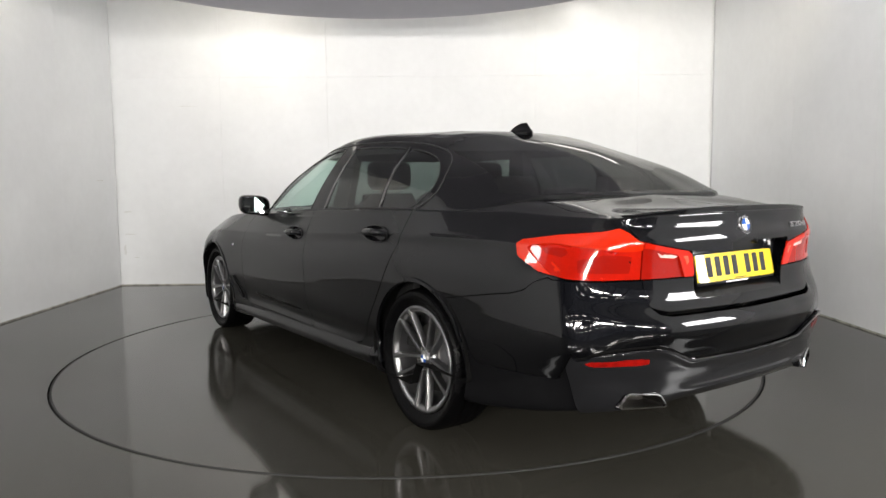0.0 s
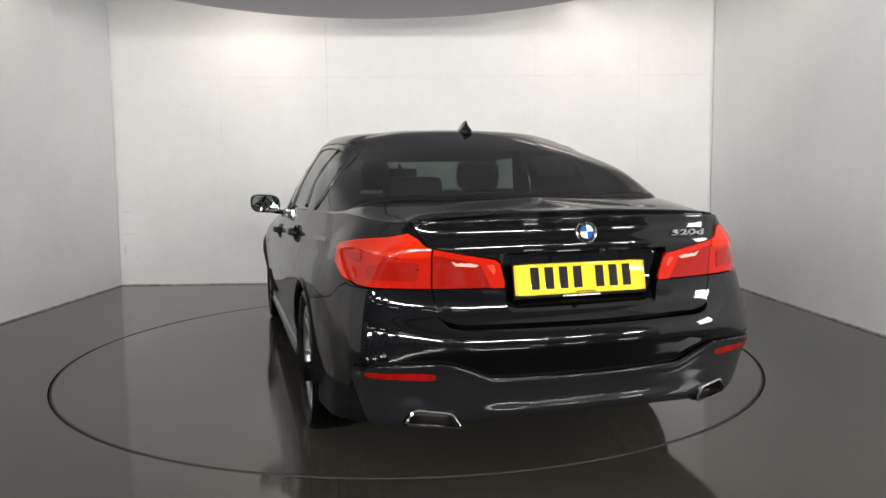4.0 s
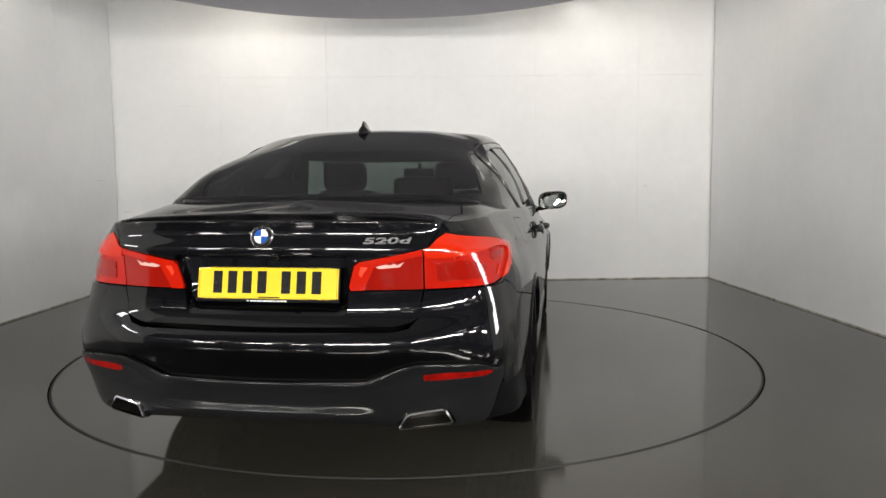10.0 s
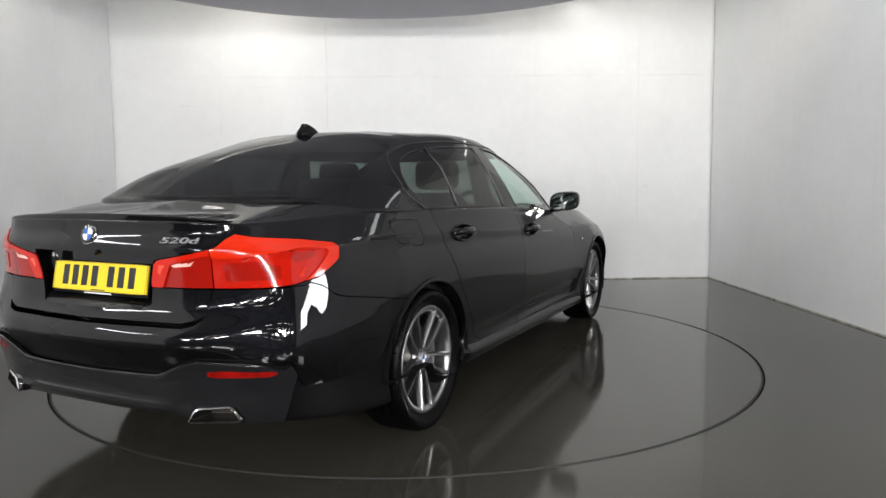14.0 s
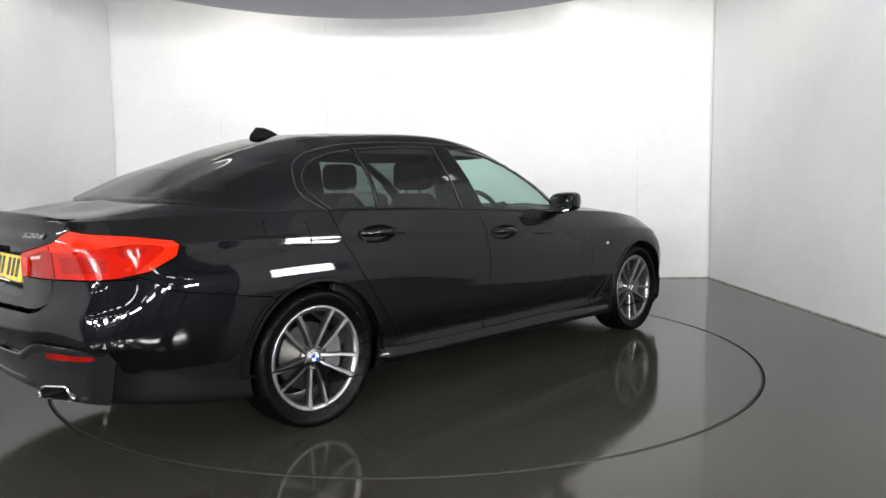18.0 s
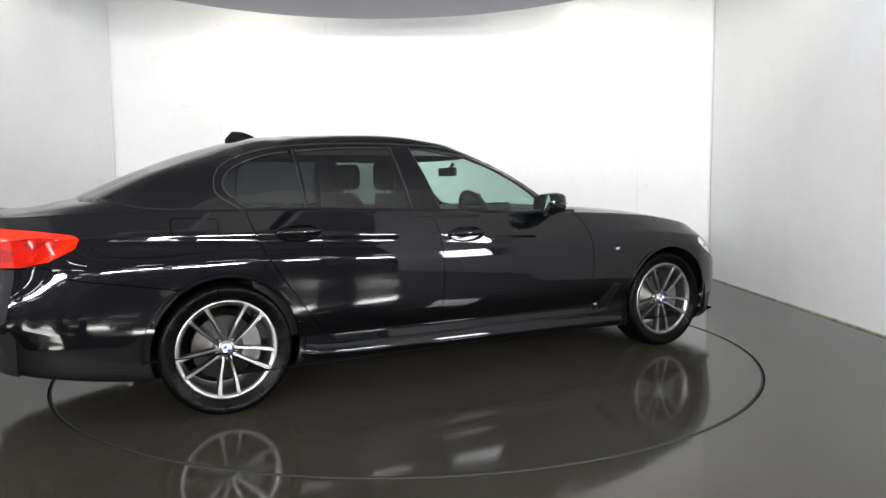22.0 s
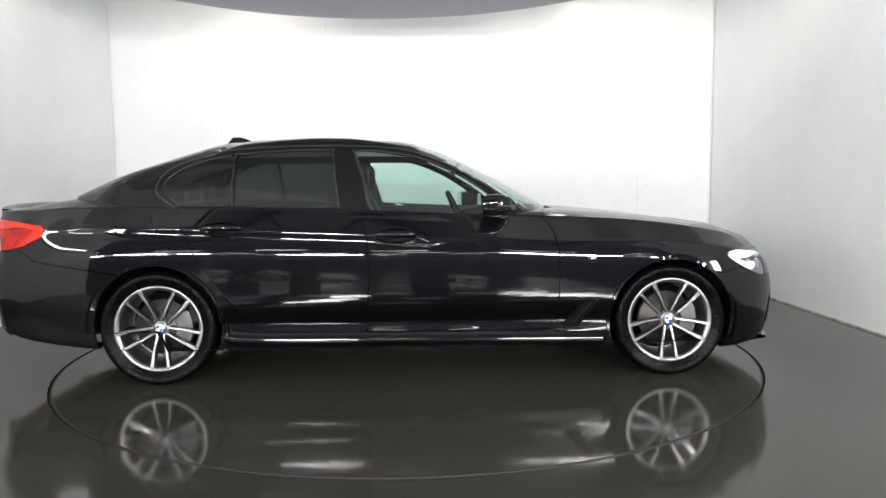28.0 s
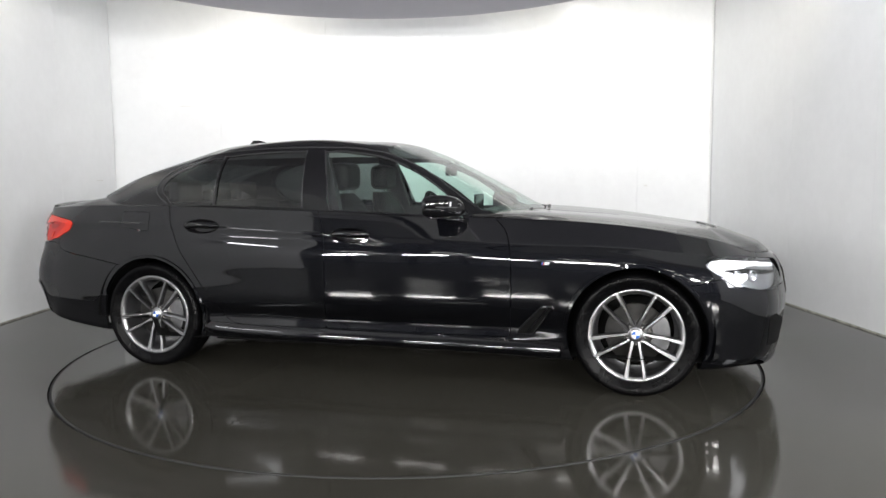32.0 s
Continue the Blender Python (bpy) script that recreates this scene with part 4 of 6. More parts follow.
def tail_lamps():
    q = LAMP_Q
    lamps = cut(BODY, lambda V: V[:, 0] + 0.3, lambda V: LAMP_FIELD(V) + 0.002)
    split = lambda V: V[:, 3] - LAMP_SPLIT
    well = skin_view(smooth_line([(LAMP_SPLIT - 0.1, 0.890), (q(y=0.60), 0.893), (q(y=0.68), 0.897), (q(x=-0.86), 0.914), (q(x=-0.80), 0.920), (q(x=-0.70), 0.910), (q(x=-0.70), 0.890), (q(x=-0.765), 0.840), (q(x=-0.83), 0.800), (q(y=0.76), 0.775), (q(y=0.68), 0.770), (LAMP_SPLIT - 0.1, 0.770)], 2, True))
    chamber = skin_view([(q(y=0.775), 0.884), (q(x=-0.84), 0.908), (q(x=-0.735), 0.904), (q(x=-0.76), 0.884), (q(x=-0.83), 0.872)])
    block = skin_view([(q(y=0.60), 0.812), (q(y=0.60), 0.876), (q(y=0.70), 0.882), (q(y=0.755), 0.862), (q(y=0.74), 0.818)])
    hook = skin_view([(q(x=-0.86), 0.822), (q(x=-0.80), 0.868), (q(x=-0.785), 0.868), (q(x=-0.84), 0.816)])
    boot_well = skin_view([(q(y=0.345), 0.770), (q(y=0.392), 0.872), (q(y=0.54), 0.902), (LAMP_SPLIT + 0.1, 0.906), (LAMP_SPLIT + 0.1, 0.770)])
    bar = skin_view([(q(y=0.395), 0.858), (q(y=0.402), 0.871), (q(y=0.492), 0.884), (q(y=0.488), 0.867)])
    guide = skin_view([(q(y=0.318), 0.797), (q(y=0.352), 0.868), (q(y=0.362), 0.866), (q(y=0.330), 0.797)])
    foot = skin_view([(q(y=0.36), 0.803), (q(y=0.36), 0.809), (q(y=0.555), 0.813), (q(y=0.555), 0.806)])
    for sd in (-1, 1):
        s = lambda V: -sd * V[:, 1]
        inner = cut(lamps, s, lambda V: split(V) + 0.003)
        outer = cut(lamps, s, lambda V: 0.003 - split(V))
        lamp = panel("tail_lamp", cut(outer, well), REDDARK, CAR, 0.03, -0.006, "wraparound red tail lamp with a dark red core")
        panel("light_guide", cut(outer, outside(well)), REDLENS, lamp, 0.03, 0.003, "bright red outer lens", own=True)
        panel("lamp_chamber", cut(outer, chamber), REDDEEP, lamp, 0.002, -0.003, "deep red chamber of the lens", own=True)
        panel("lens_block", cut(outer, block), REDDEEP, lamp, 0.002, -0.003, own=True)
        panel("lens_hook", cut(outer, hook), REDLENS, lamp, 0.004, -0.001, own=True)
        panel("lens_rib", cut(outer, skin_view([(q(y=0.605), 0.793), (q(y=0.605), 0.797), (q(y=0.74), 0.800), (q(y=0.74), 0.796)])), REDLIT, lamp, 0.002, -0.004, own=True)
        for h in (0.828, 0.850):
            rib = skin_view([(q(y=0.605), h), (q(y=0.605), h + 0.003), (q(y=0.74), h + 0.006), (q(y=0.74), h + 0.003)])
            panel("lens_rib", cut(outer, rib), REDDARK, lamp, 0.002, -0.001, own=True)
        lamp = panel("boot_lamp", cut(inner, boot_well), REDDEEP, CAR, 0.03, -0.006, "red tail lamp section on the boot lid")
        panel("light_guide", cut(inner, outside(boot_well)), REDMID, lamp, 0.03, 0.003, "red outer lens", own=True)
        panel("reversing_lens", cut(inner, bar), CLEARBAR, lamp, 0.004, -0.002, "clear reversing lens", own=True)
        panel("inner_guide", cut(inner, guide), REDLIT, lamp, 0.002, 0.0035, "bright slanted light guide", own=True)
        panel("lens_rib", cut(inner, foot), REDLENS, lamp, 0.002, -0.003, own=True)


tail_lamps()
panel("headlamp", cut(HEAD_SKIN, right_side), LAMPGLASS, CAR, 0.03, label="clear headlamp cover")
panel("headlamp", cut(HEAD_SKIN, left_side), LAMPGLASS, CAR, 0.03, label="clear headlamp cover")

# window outlines in side view
WIN_FRONT = smooth_line([(1.235, 0.998), (1.18, 1.17), (1.124, 1.350), (1.22, 1.352), (1.322, 1.342), (1.495, 1.312), (1.649, 1.254), (1.762, 1.196), (1.876, 1.121), (2.02, 1.005), (2.04, 0.972), (1.87, 0.966), (1.5, 0.985)], 4, True)
WIN_REAR = [(0.448, 1.03), (0.436, 1.334), (0.60, 1.348), (0.80, 1.356), (1.00, 1.356), (1.045, 1.012), (0.84, 1.018)]
WIN_QUARTER = smooth_line([(0.135, 1.034), (0.045, 1.11), (0.03, 1.165), (0.07, 1.222), (0.16, 1.275), (0.29, 1.314), (0.40, 1.33), (0.418, 1.32), (0.430, 1.04), (0.40, 1.032)], 3, True)


def cabin_panels():
    sk = CABINSKIN
    wf, wr, wq = side(WIN_FRONT), side(WIN_REAR), side(WIN_QUARTER)
    # rear window and windscreen
    rg = rear_view([(-0.1, 1.110), (0.40, 1.107), (0.63, 1.095), (0.692, 1.105), (0.635, 1.225), (0.570, 1.338), (0.525, 1.370), (0.3, 1.402), (-0.1, 1.41)])
    rearglass = lambda V: np.where(V[:, 0] < 0.22, rg(V), 1.0)
    ws = rear_view([(-0.1, 0.99), (0.40, 0.985), (0.70, 0.975), (0.752, 0.995), (0.70, 1.12), (0.645, 1.24), (0.592, 1.345), (0.52, 1.38), (0.3, 1.405), (-0.1, 1.41)])
    screen = lambda V: np.where(V[:, 0] > 1.42, ws(V), 1.0)
    panel("rear_window", cut(sk, rearglass), GLASSREAR, CAR, 0, label="dark tinted rear window")
    panel("windscreen", cut(sk, screen), GLASSCLEAR, CAR, 0, label="clear windscreen")
    shell = cut(sk, outside(rearglass), outside(screen))
    for s in (1, -1):
        half = cut(sk, lambda V: 0.45 - s * V[:, 1])
        panel("front_door_window", cut(half, wf), GLASSCLEAR, CAR, 0, lift=-0.006, label="green tinted door window")
        panel("rear_door_window", cut(half, wr), GLASSDARK, CAR, 0, lift=-0.006, label="dark privacy glass door window")
        panel("quarter_window", cut(half, wq), GLASSDARK, CAR, 0, lift=-0.006, label="dark privacy glass quarter window")
    side_only = lambda f: (lambda V: np.where(np.abs(V[:, 1]) > 0.5, -f(V), -1.0))
    shell = cut(shell, side_only(wf), side_only(wr), side_only(wq))
    hoop = smooth_line([(0.10, 1.03), (0.0, 1.10), (-0.012, 1.165), (0.03, 1.24), (0.13, 1.298), (0.28, 1.342), (0.44, 1.362), (0.62, 1.374), (0.9, 1.38), (1.12, 1.376), (1.33, 1.366), (1.50, 1.335), (1.66, 1.276), (1.78, 1.216), (1.9, 1.138), (2.1, 1.0), (2.12, 0.94), (1.2, 0.97)], 4, True)
    trim = side(hoop)
    trim_f = lambda V: np.where(np.abs(V[:, 1]) > 0.5, trim(V), 1.0)
    panel("roof", cut(shell, outside(trim_f)), PAINT, CAR, 0.012, label="glossy black roof and pillars")
    fr = cut(shell, trim_f)
    panel("window_surround", cut(fr, right_side), GLOSS, CAR, 0.015, label="gloss black window surround")
    panel("window_surround", cut(fr, left_side), GLOSS, CAR, 0.015, label="gloss black window surround")


cabin_panels()


# ---------------------------------------------------------------- wheels
def make_wheel():
    """A wheel at the origin that faces -y."""
    w = new("wheel")
    w["label"] = "silver five double-spoke alloy wheel with a low tyre"
    prof = [(0.235, 0.07), (0.245, 0.085), (0.262, 0.09), (0.285, 0.105), (0.306, 0.112), (0.320, 0.105), (0.329, 0.085)]
    tread = [(0.331, 0.07), (0.332, 0.048), (0.326, 0.046), (0.326, 0.040), (0.332, 0.038), (0.332, 0.004), (0.326, 0.003)]
    half = prof + tread
    full = [(r, -y) for r, y in half] + [(r, y) for r, y in half[::-1]]
    v, f = lathe(full, 96, "y")
    link("tyre", v, f, RUBBER, w, "black rubber tyre")
    v, f = lathe([(0.205, 0.10), (0.232, 0.09), (0.236, 0.04), (0.225, -0.02), (0.223, -0.066)], 96, "y")
    link("barrel", v, f, ALLOYDARK, w, "dark grey inner barrel")
    rim = [(0.222, -0.066), (0.222, -0.070), (0.228, -0.086), (0.240, -0.090), (0.249, -0.092), (0.252, -0.088), (0.250, -0.080), (0.243, -0.078), (0.238, -0.06)]
    v, f = lathe(rim, 96, "y")
    link("rim", v, f, ALLOYRIM, w)
    v, f = lathe([(0.0, 0.02), (0.16, 0.02), (0.162, 0.015), (0.162, -0.005), (0.16, -0.01), (0.09, -0.01), (0.085, -0.03), (0.0, -0.03)], 64, "y")
    link("brake_disc", v, f, DISCSTEEL, w)
    return w


WHEELS = []


def wheels():
    first = make_wheel()
    for i in range(5):
        for k in (-1, 1):
            a = radians(90 + 72 * i + 180)
            bm = bmesh.new()
            # spoke runs outwards along +x, then turned
            wide = 0.0025 if k < 0 else 0.0
            secs = [(0.035, 0.0165, 0.0125, -0.060, 0.034), (0.055, 0.0195, 0.0112, -0.066, 0.034), (0.08, 0.0240, 0.0108, -0.071, 0.034), (0.11, 0.0300, 0.0108, -0.075, 0.034), (0.135, 0.0355, 0.0112, -0.078, 0.033), (0.165, 0.0395, 0.0118 + wide * 0.5, -0.082, 0.031), (0.20, 0.044, 0.0126 + wide, -0.087, 0.028), (0.222, 0.0465, 0.0138 + wide, -0.091, 0.025), (0.240, 0.048, 0.015 + wide, -0.092, 0.02)]
            secs = [(r, off, hw * 0.80, y, dep) for r, off, hw, y, dep in secs]
            loops = []
            for r, off, hw, y, dep in secs:
                o = k * off
                prof = [(o - hw * 1.15, y + dep), (o - hw, y + 0.006), (o - hw + 0.003, y), (o + hw - 0.003, y + 0.001), (o + hw, y + 0.006), (o + hw * 1.15, y + dep)]
                loops.append([bm.verts.new((r, yy, t)) for t, yy in prof])
            for A, B in zip(loops[:-1], loops[1:]):
                for j in range(len(A)):
                    bm.faces.new((A[j], A[(j + 1) % 6], B[(j + 1) % 6], B[j]))
            bm.faces.new(loops[0])
            bm.faces.new(loops[-1][::-1])
            bm.transform(Matrix.Rotation(-a, 4, "Y"))
            part("spoke", bm, ALLOY, first, smooth=True)
    v, f = lathe([(0.0, -0.062), (0.038, -0.062), (0.046, -0.055), (0.062, -0.048), (0.066, -0.03), (0.066, 0.0)], 48, "y")
    link("hub", v, f, ALLOYDARK, first)
    v, f = lathe([(0.0, -0.071), (0.026, -0.070), (0.0335, -0.067), (0.0335, -0.06)], 40, "y")
    cap = link("hub_cap", v, f, ALLOY, first, "round hub cap with blue and white quarters")
    for i in range(4):
        pts = [(0.0, 0.0)] + [(0.020 * math.cos(radians(90 * i + 9 * k)), 0.020 * math.sin(radians(90 * i + 9 * k))) for k in range(11)]
        part("quarter", prism(pts, 0.002, "y", -0.0725), BLUE if i % 2 else WHITE_EN, cap)
    for i in range(5):
        a = radians(54 + 72 * i)
        v, f = lathe([(0.0, -0.066), (0.007, -0.066), (0.0095, -0.062), (0.0095, -0.04)], 10, "y")
        link("wheel_bolt", [(x + 0.052 * math.cos(a), y, z + 0.052 * math.sin(a)) for x, y, z in v], f, DISCSTEEL, first)
    bm = prism(smooth_line([(0.095 * math.cos(radians(a)), 0.095 * math.sin(radians(a))) for a in (-32, 0, 32)] + [(0.178 * math.cos(radians(a)), 0.178 * math.sin(radians(a))) for a in (32, 0, -32)], 5, True), 0.05, "y", -0.034, 0.004)
    part("caliper", bm, CALIPER, first, smooth=True)
    first.parent = CAR
    spots = [(0.0, -0.787, 0.332, 0, 0), (2.975, -0.80, 0.332, 0, 0), (0.0, 0.787, 0.332, 180, 0), (2.975, 0.80, 0.332, 180, 0)]
    for i, (x, y, z, turn, roll) in enumerate(spots):
        m = IN_CAR @ pose(x, y, z, 0, 0, turn) @ pose(0, 0, 0, 0, roll, 0)
        if i == 0:
            first.matrix_local = m
            WHEELS.append(first)
        else:
            w = copy_thing(first, m)
            w.parent = CAR
            w.matrix_local = m
            WHEELS.append(w)


wheels()


def underbody():
    bm = bmesh.new()
    box(bm, 0.40, 2.57, -0.80, 0.80, 0.18, 0.34)
    part("floor_pan", bm, CAVITY, CAR)
    bm = bmesh.new()
    box(bm, 2.55, 3.40, -0.60, 0.60, 0.17, 0.60)
    part("engine_tray", bm, CAVITY, CAR)
    bm = bmesh.new()
    box(bm, -0.80, -0.42, -0.58, 0.58, 0.26, 0.60)
    box(bm, -0.42, 0.42, -0.62, 0.62, 0.17, 0.60)
    part("rear_tray", bm, CAVITY, CAR)
    for cx in (0.0, 2.975):
        for s in (1, -1):
            v, f = lathe([(0.40, 0.0), (0.40, 0.34), (0.0, 0.34)], 48, "y")
            v = [(x + cx, s * (0.90 - y), max(z, -0.02 if cx < 1 and x < 0 else -0.13) + 0.336) for x, y, z in v]
            link("wheel_arch_liner", v, f, CAVITY, CAR)


underbody()


# ---------------------------------------------------------------- small parts of the car
def on_flank(x, z, s=-1, skin=None):
    """A point of the flank at x, z with its outward normal; s: -1 right side, 1 left."""
    V, F = skin or BODY
    if "N" not in CACHE:
        CACHE["N"] = {}
    key = id(V)
    if key not in CACHE["N"]:
        CACHE["N"][key] = normals(V, F)
    N = CACHE["N"][key]
    ok = V[:, 1] * s > 0.45
    W, M = V[ok], N[ok]
    d = np.hypot(W[:, 0] - x, W[:, 2] - z)
    k = np.argsort(d)[:4]
    w = 1 / (d[k] + 1e-4)
    w /= w.sum()
    n = (M[k] * w[:, None]).sum(0)
    return Vector((x, float((W[k, 1] * w).sum()), z)), Vector(n / np.linalg.norm(n))


def on_tail(y, z):
    V, F = BODY
    if "N" not in CACHE:
        CACHE["N"] = {}
    key = id(V)
    if key not in CACHE["N"]:
        CACHE["N"][key] = normals(V, F)
    N = CACHE["N"][key]
    ok = V[:, 0] < -0.6
    W, M = V[ok], N[ok]
    d = np.hypot(W[:, 1] - y, W[:, 2] - z)
    k = np.argsort(d)[:4]
    w = 1 / (d[k] + 1e-4)
    w /= w.sum()
    n = (M[k] * w[:, None]).sum(0)
    return Vector((float((W[k, 0] * w).sum()), y, z)), Vector(n / np.linalg.norm(n))


CACHE = {}
DIVIDER = mat("grey_satin_divider", (0.022, 0.022, 0.024), 0.35, 0.0, spec=0.35)
BORE = mat("dark_bore_steel", (0.035, 0.033, 0.03), 0.4, 0.8, 0, 0.3, 30)
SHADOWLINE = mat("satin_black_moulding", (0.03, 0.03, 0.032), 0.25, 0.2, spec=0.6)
SILVERTEXT = mat("satin_silver", (0.24, 0.24, 0.25), 0.35, 0.7)


def facing(p, n, up=(0, 0, 1)):
    """A frame at p: its -y axis points out along n, its z axis upwards."""
    n = Vector(n).normalized()
    z = (Vector(up) - n * Vector(up).dot(n)).normalized()
    x = (-n).cross(z)
    return Matrix(((x.x, -n.x, z.x, p[0]), (x.y, -n.y, z.y, p[1]), (x.z, -n.z, z.z, p[2]), (0, 0, 0, 1)))


def tube_along(pts, rx, rz, seg=10, taper=None):
    """A round bar along a line of points, of half sizes rx (across) and rz (up)."""
    bm = bmesh.new()
    loops = []
    P = [Vector(p) for p in pts]
    for i, p in enumerate(P):
        d = (P[min(i + 1, len(P) - 1)] - P[max(i - 1, 0)]).normalized()
        side_ = d.cross(Vector((0, 0, 1)))
        side_ = side_.normalized() if side_.length > 1e-6 else Vector((1, 0, 0))
        up = side_.cross(d)
        k = taper[i] if taper else 1.0
        loops.append([bm.verts.new(p + side_ * rx * k * math.cos(2 * math.pi * j / seg) + up * rz * k * math.sin(2 * math.pi * j / seg)) for j in range(seg)])
    for A, B in zip(loops[:-1], loops[1:]):
        for j in range(seg):
            bm.faces.new((A[j], A[(j + 1) % seg], B[(j + 1) % seg], B[j]))
    bm.faces.new(loops[0])
    bm.faces.new(loops[-1][::-1])
    return bm


def strip(name, pts, s, skin, width, height, material, parent, label="", lift=0.0):
    """A thin moulding laid on the skin along points of the side view."""
    rows = []
    for x, z in pts:
        p, n = on_flank(x, z, s, skin)
        rows.append((p, n))
    bm = bmesh.new()
    loops = []
    for i, (p, n) in enumerate(rows):
        d = (rows[min(i + 1, len(rows) - 1)][0] - rows[max(i - 1, 0)][0]).normalized()
        b = d.cross(n).normalized() * width / 2
        a = p + n * (lift - 0.006)
        o = p + n * (lift + height)
        loops.append([bm.verts.new(v) for v in (a - b, o - b * 0.6, o + b * 0.6, a + b)])
    for A, B in zip(loops[:-1], loops[1:]):
        for j in range(3):
            bm.faces.new((A[j], A[j + 1], B[j + 1], B[j]))
    return part(name, bm, material, parent, label, smooth=True)


def door_handles():
    for s in (-1, 1):
        for x, z in HANDLES:
            p, n = on_flank(x, z, s)
            n = Vector((0, n.y, n.z * 0.5)).normalized()
            m = IN_CAR @ facing(p, n)
            h = new("door_handle")
            h.parent = CAR
            h.matrix_local = m
            h["label"] = "black pull handle across a dished bowl"
            rim = [(0.1195 * math.cos(2 * math.pi * k / 40), -0.001, 0.042 * math.sin(2 * math.pi * k / 40)) for k in range(41)]
            part("bowl_rim", tube_along(rim, 0.0042, 0.0042, 8), PAINT, h, smooth=True, m=Matrix())
            pts = [(-0.112, -0.004, 0.004), (-0.095, -0.022, 0.004), (-0.05, -0.034, 0.005), (0.0, -0.037, 0.005), (0.05, -0.034, 0.005), (0.095, -0.022, 0.004), (0.112, -0.004, 0.004)]
            part("grip", tube_along(pts, 0.012, 0.017, 12, (0.6, 0.9, 1.05, 1.1, 1.05, 0.9, 0.6)), PAINT, h, smooth=True, m=Matrix())


def mirrors():
    for s in (-1, 1):
        root = None
        # housing: rounded shell lofted along x, deepest at the front
        bm = bmesh.new()
        loops = []
        secs = [(1.872, 0.97, 1.018, 0.098, 0.058), (1.885, 0.97, 1.018, 0.104, 0.064), (1.93, 0.968, 1.020, 0.104, 0.066), (1.98, 0.962, 1.020, 0.096, 0.062), (2.02, 0.952, 1.018, 0.078, 0.052), (2.045, 0.942, 1.014, 0.050, 0.034), (2.055, 0.935, 1.012, 0.018, 0.012)]
        seg = 28
        for x, y, z, a, b in secs:
            lp = []
            for i in range(seg):
                t = 2 * math.pi * i / seg
                c, sn = math.cos(t), math.sin(t)
                e = 0.62
                yy = y + a * math.copysign(abs(c) ** e, c)
                zz = z + b * math.copysign(abs(sn) ** e, sn) + 0.010 * c
                lp.append(bm.verts.new((x - 0.02 * (c > 0) * abs(c), s * yy, zz)))
            loops.append(lp)
        for A, B in zip(loops[:-1], loops[1:]):
            for j in range(seg):
                bm.faces.new((A[j], A[(j + 1) % seg], B[(j + 1) % seg], B[j]))
        bm.faces.new(loops[-1])
        root = part("door_mirror", bm, GLOSS, CAR, "gloss black door mirror", smooth=True)
        gl = bmesh.new()
        vs = []
        for i in range(seg):
            t = 2 * math.pi * i / seg
            c, sn = math.cos(t), math.sin(t)
            vs.append(gl.verts.new((1.874 - 0.02 * (c > 0) * abs(c), s * (0.97 + 0.095 * math.copysign(abs(c) ** 0.62, c)), 1.018 + 0.055 * math.copysign(abs(sn) ** 0.62, sn) + 0.010 * c)))
        gl.faces.new(vs)
        part("mirror_glass", gl, MIRRORGLASS, root, "silvered mirror glass", m=Matrix())
        part("indicator", tube_along([(1.90, s * 1.064, 1.022), (1.95, s * 1.063, 1.022), (2.0, s * 1.040, 1.020), (2.03, s * 1.0, 1.018)], 0.003, 0.003, 8), ALLOY, root, "slim clear side indicator", smooth=True, m=Matrix())
        part("mirror_arm", tube_along([(1.985, s * 0.845, 0.955), (1.98, s * 0.89, 0.957), (1.97, s * 0.93, 0.968), (1.965, s * 0.95, 0.98)], 0.045, 0.017, 12), GLOSS, root, smooth=True, m=Matrix())


def skirts():
    for s in (-1, 1):
        prof = [(0.80, 0.200), (0.872, 0.203), (0.893, 0.212), (0.903, 0.232), (0.905, 0.247), (0.898, 0.262), (0.893, 0.275), (0.880, 0.293), (0.84, 0.296)]
        bm = bmesh.new()
        loops = []
        xs = [0.37, 0.40, 0.46, 0.6, 1.0, 1.5, 2.0, 2.4, 2.54, 2.575, 2.585]
        for x in xs:
            k = 0.018 if x < 0.39 else (0.012 if x > 2.58 else 0.0)
            rise = np.interp(x, [0.37, 0.5, 2.585], [0.035, 0.012, -0.015])
            loops.append([bm.verts.new((x, s * (y - k), z + rise)) for y, z in prof])
        for A, B in zip(loops[:-1], loops[1:]):
            for j in range(len(prof) - 1):
                bm.faces.new((A[j], A[j + 1], B[j + 1], B[j]))
        bm.faces.new(loops[0])
        bm.faces.new(loops[-1][::-1])
        part("side_skirt", bm, PAINT, CAR, "glossy black sculpted side skirt", smooth=True)


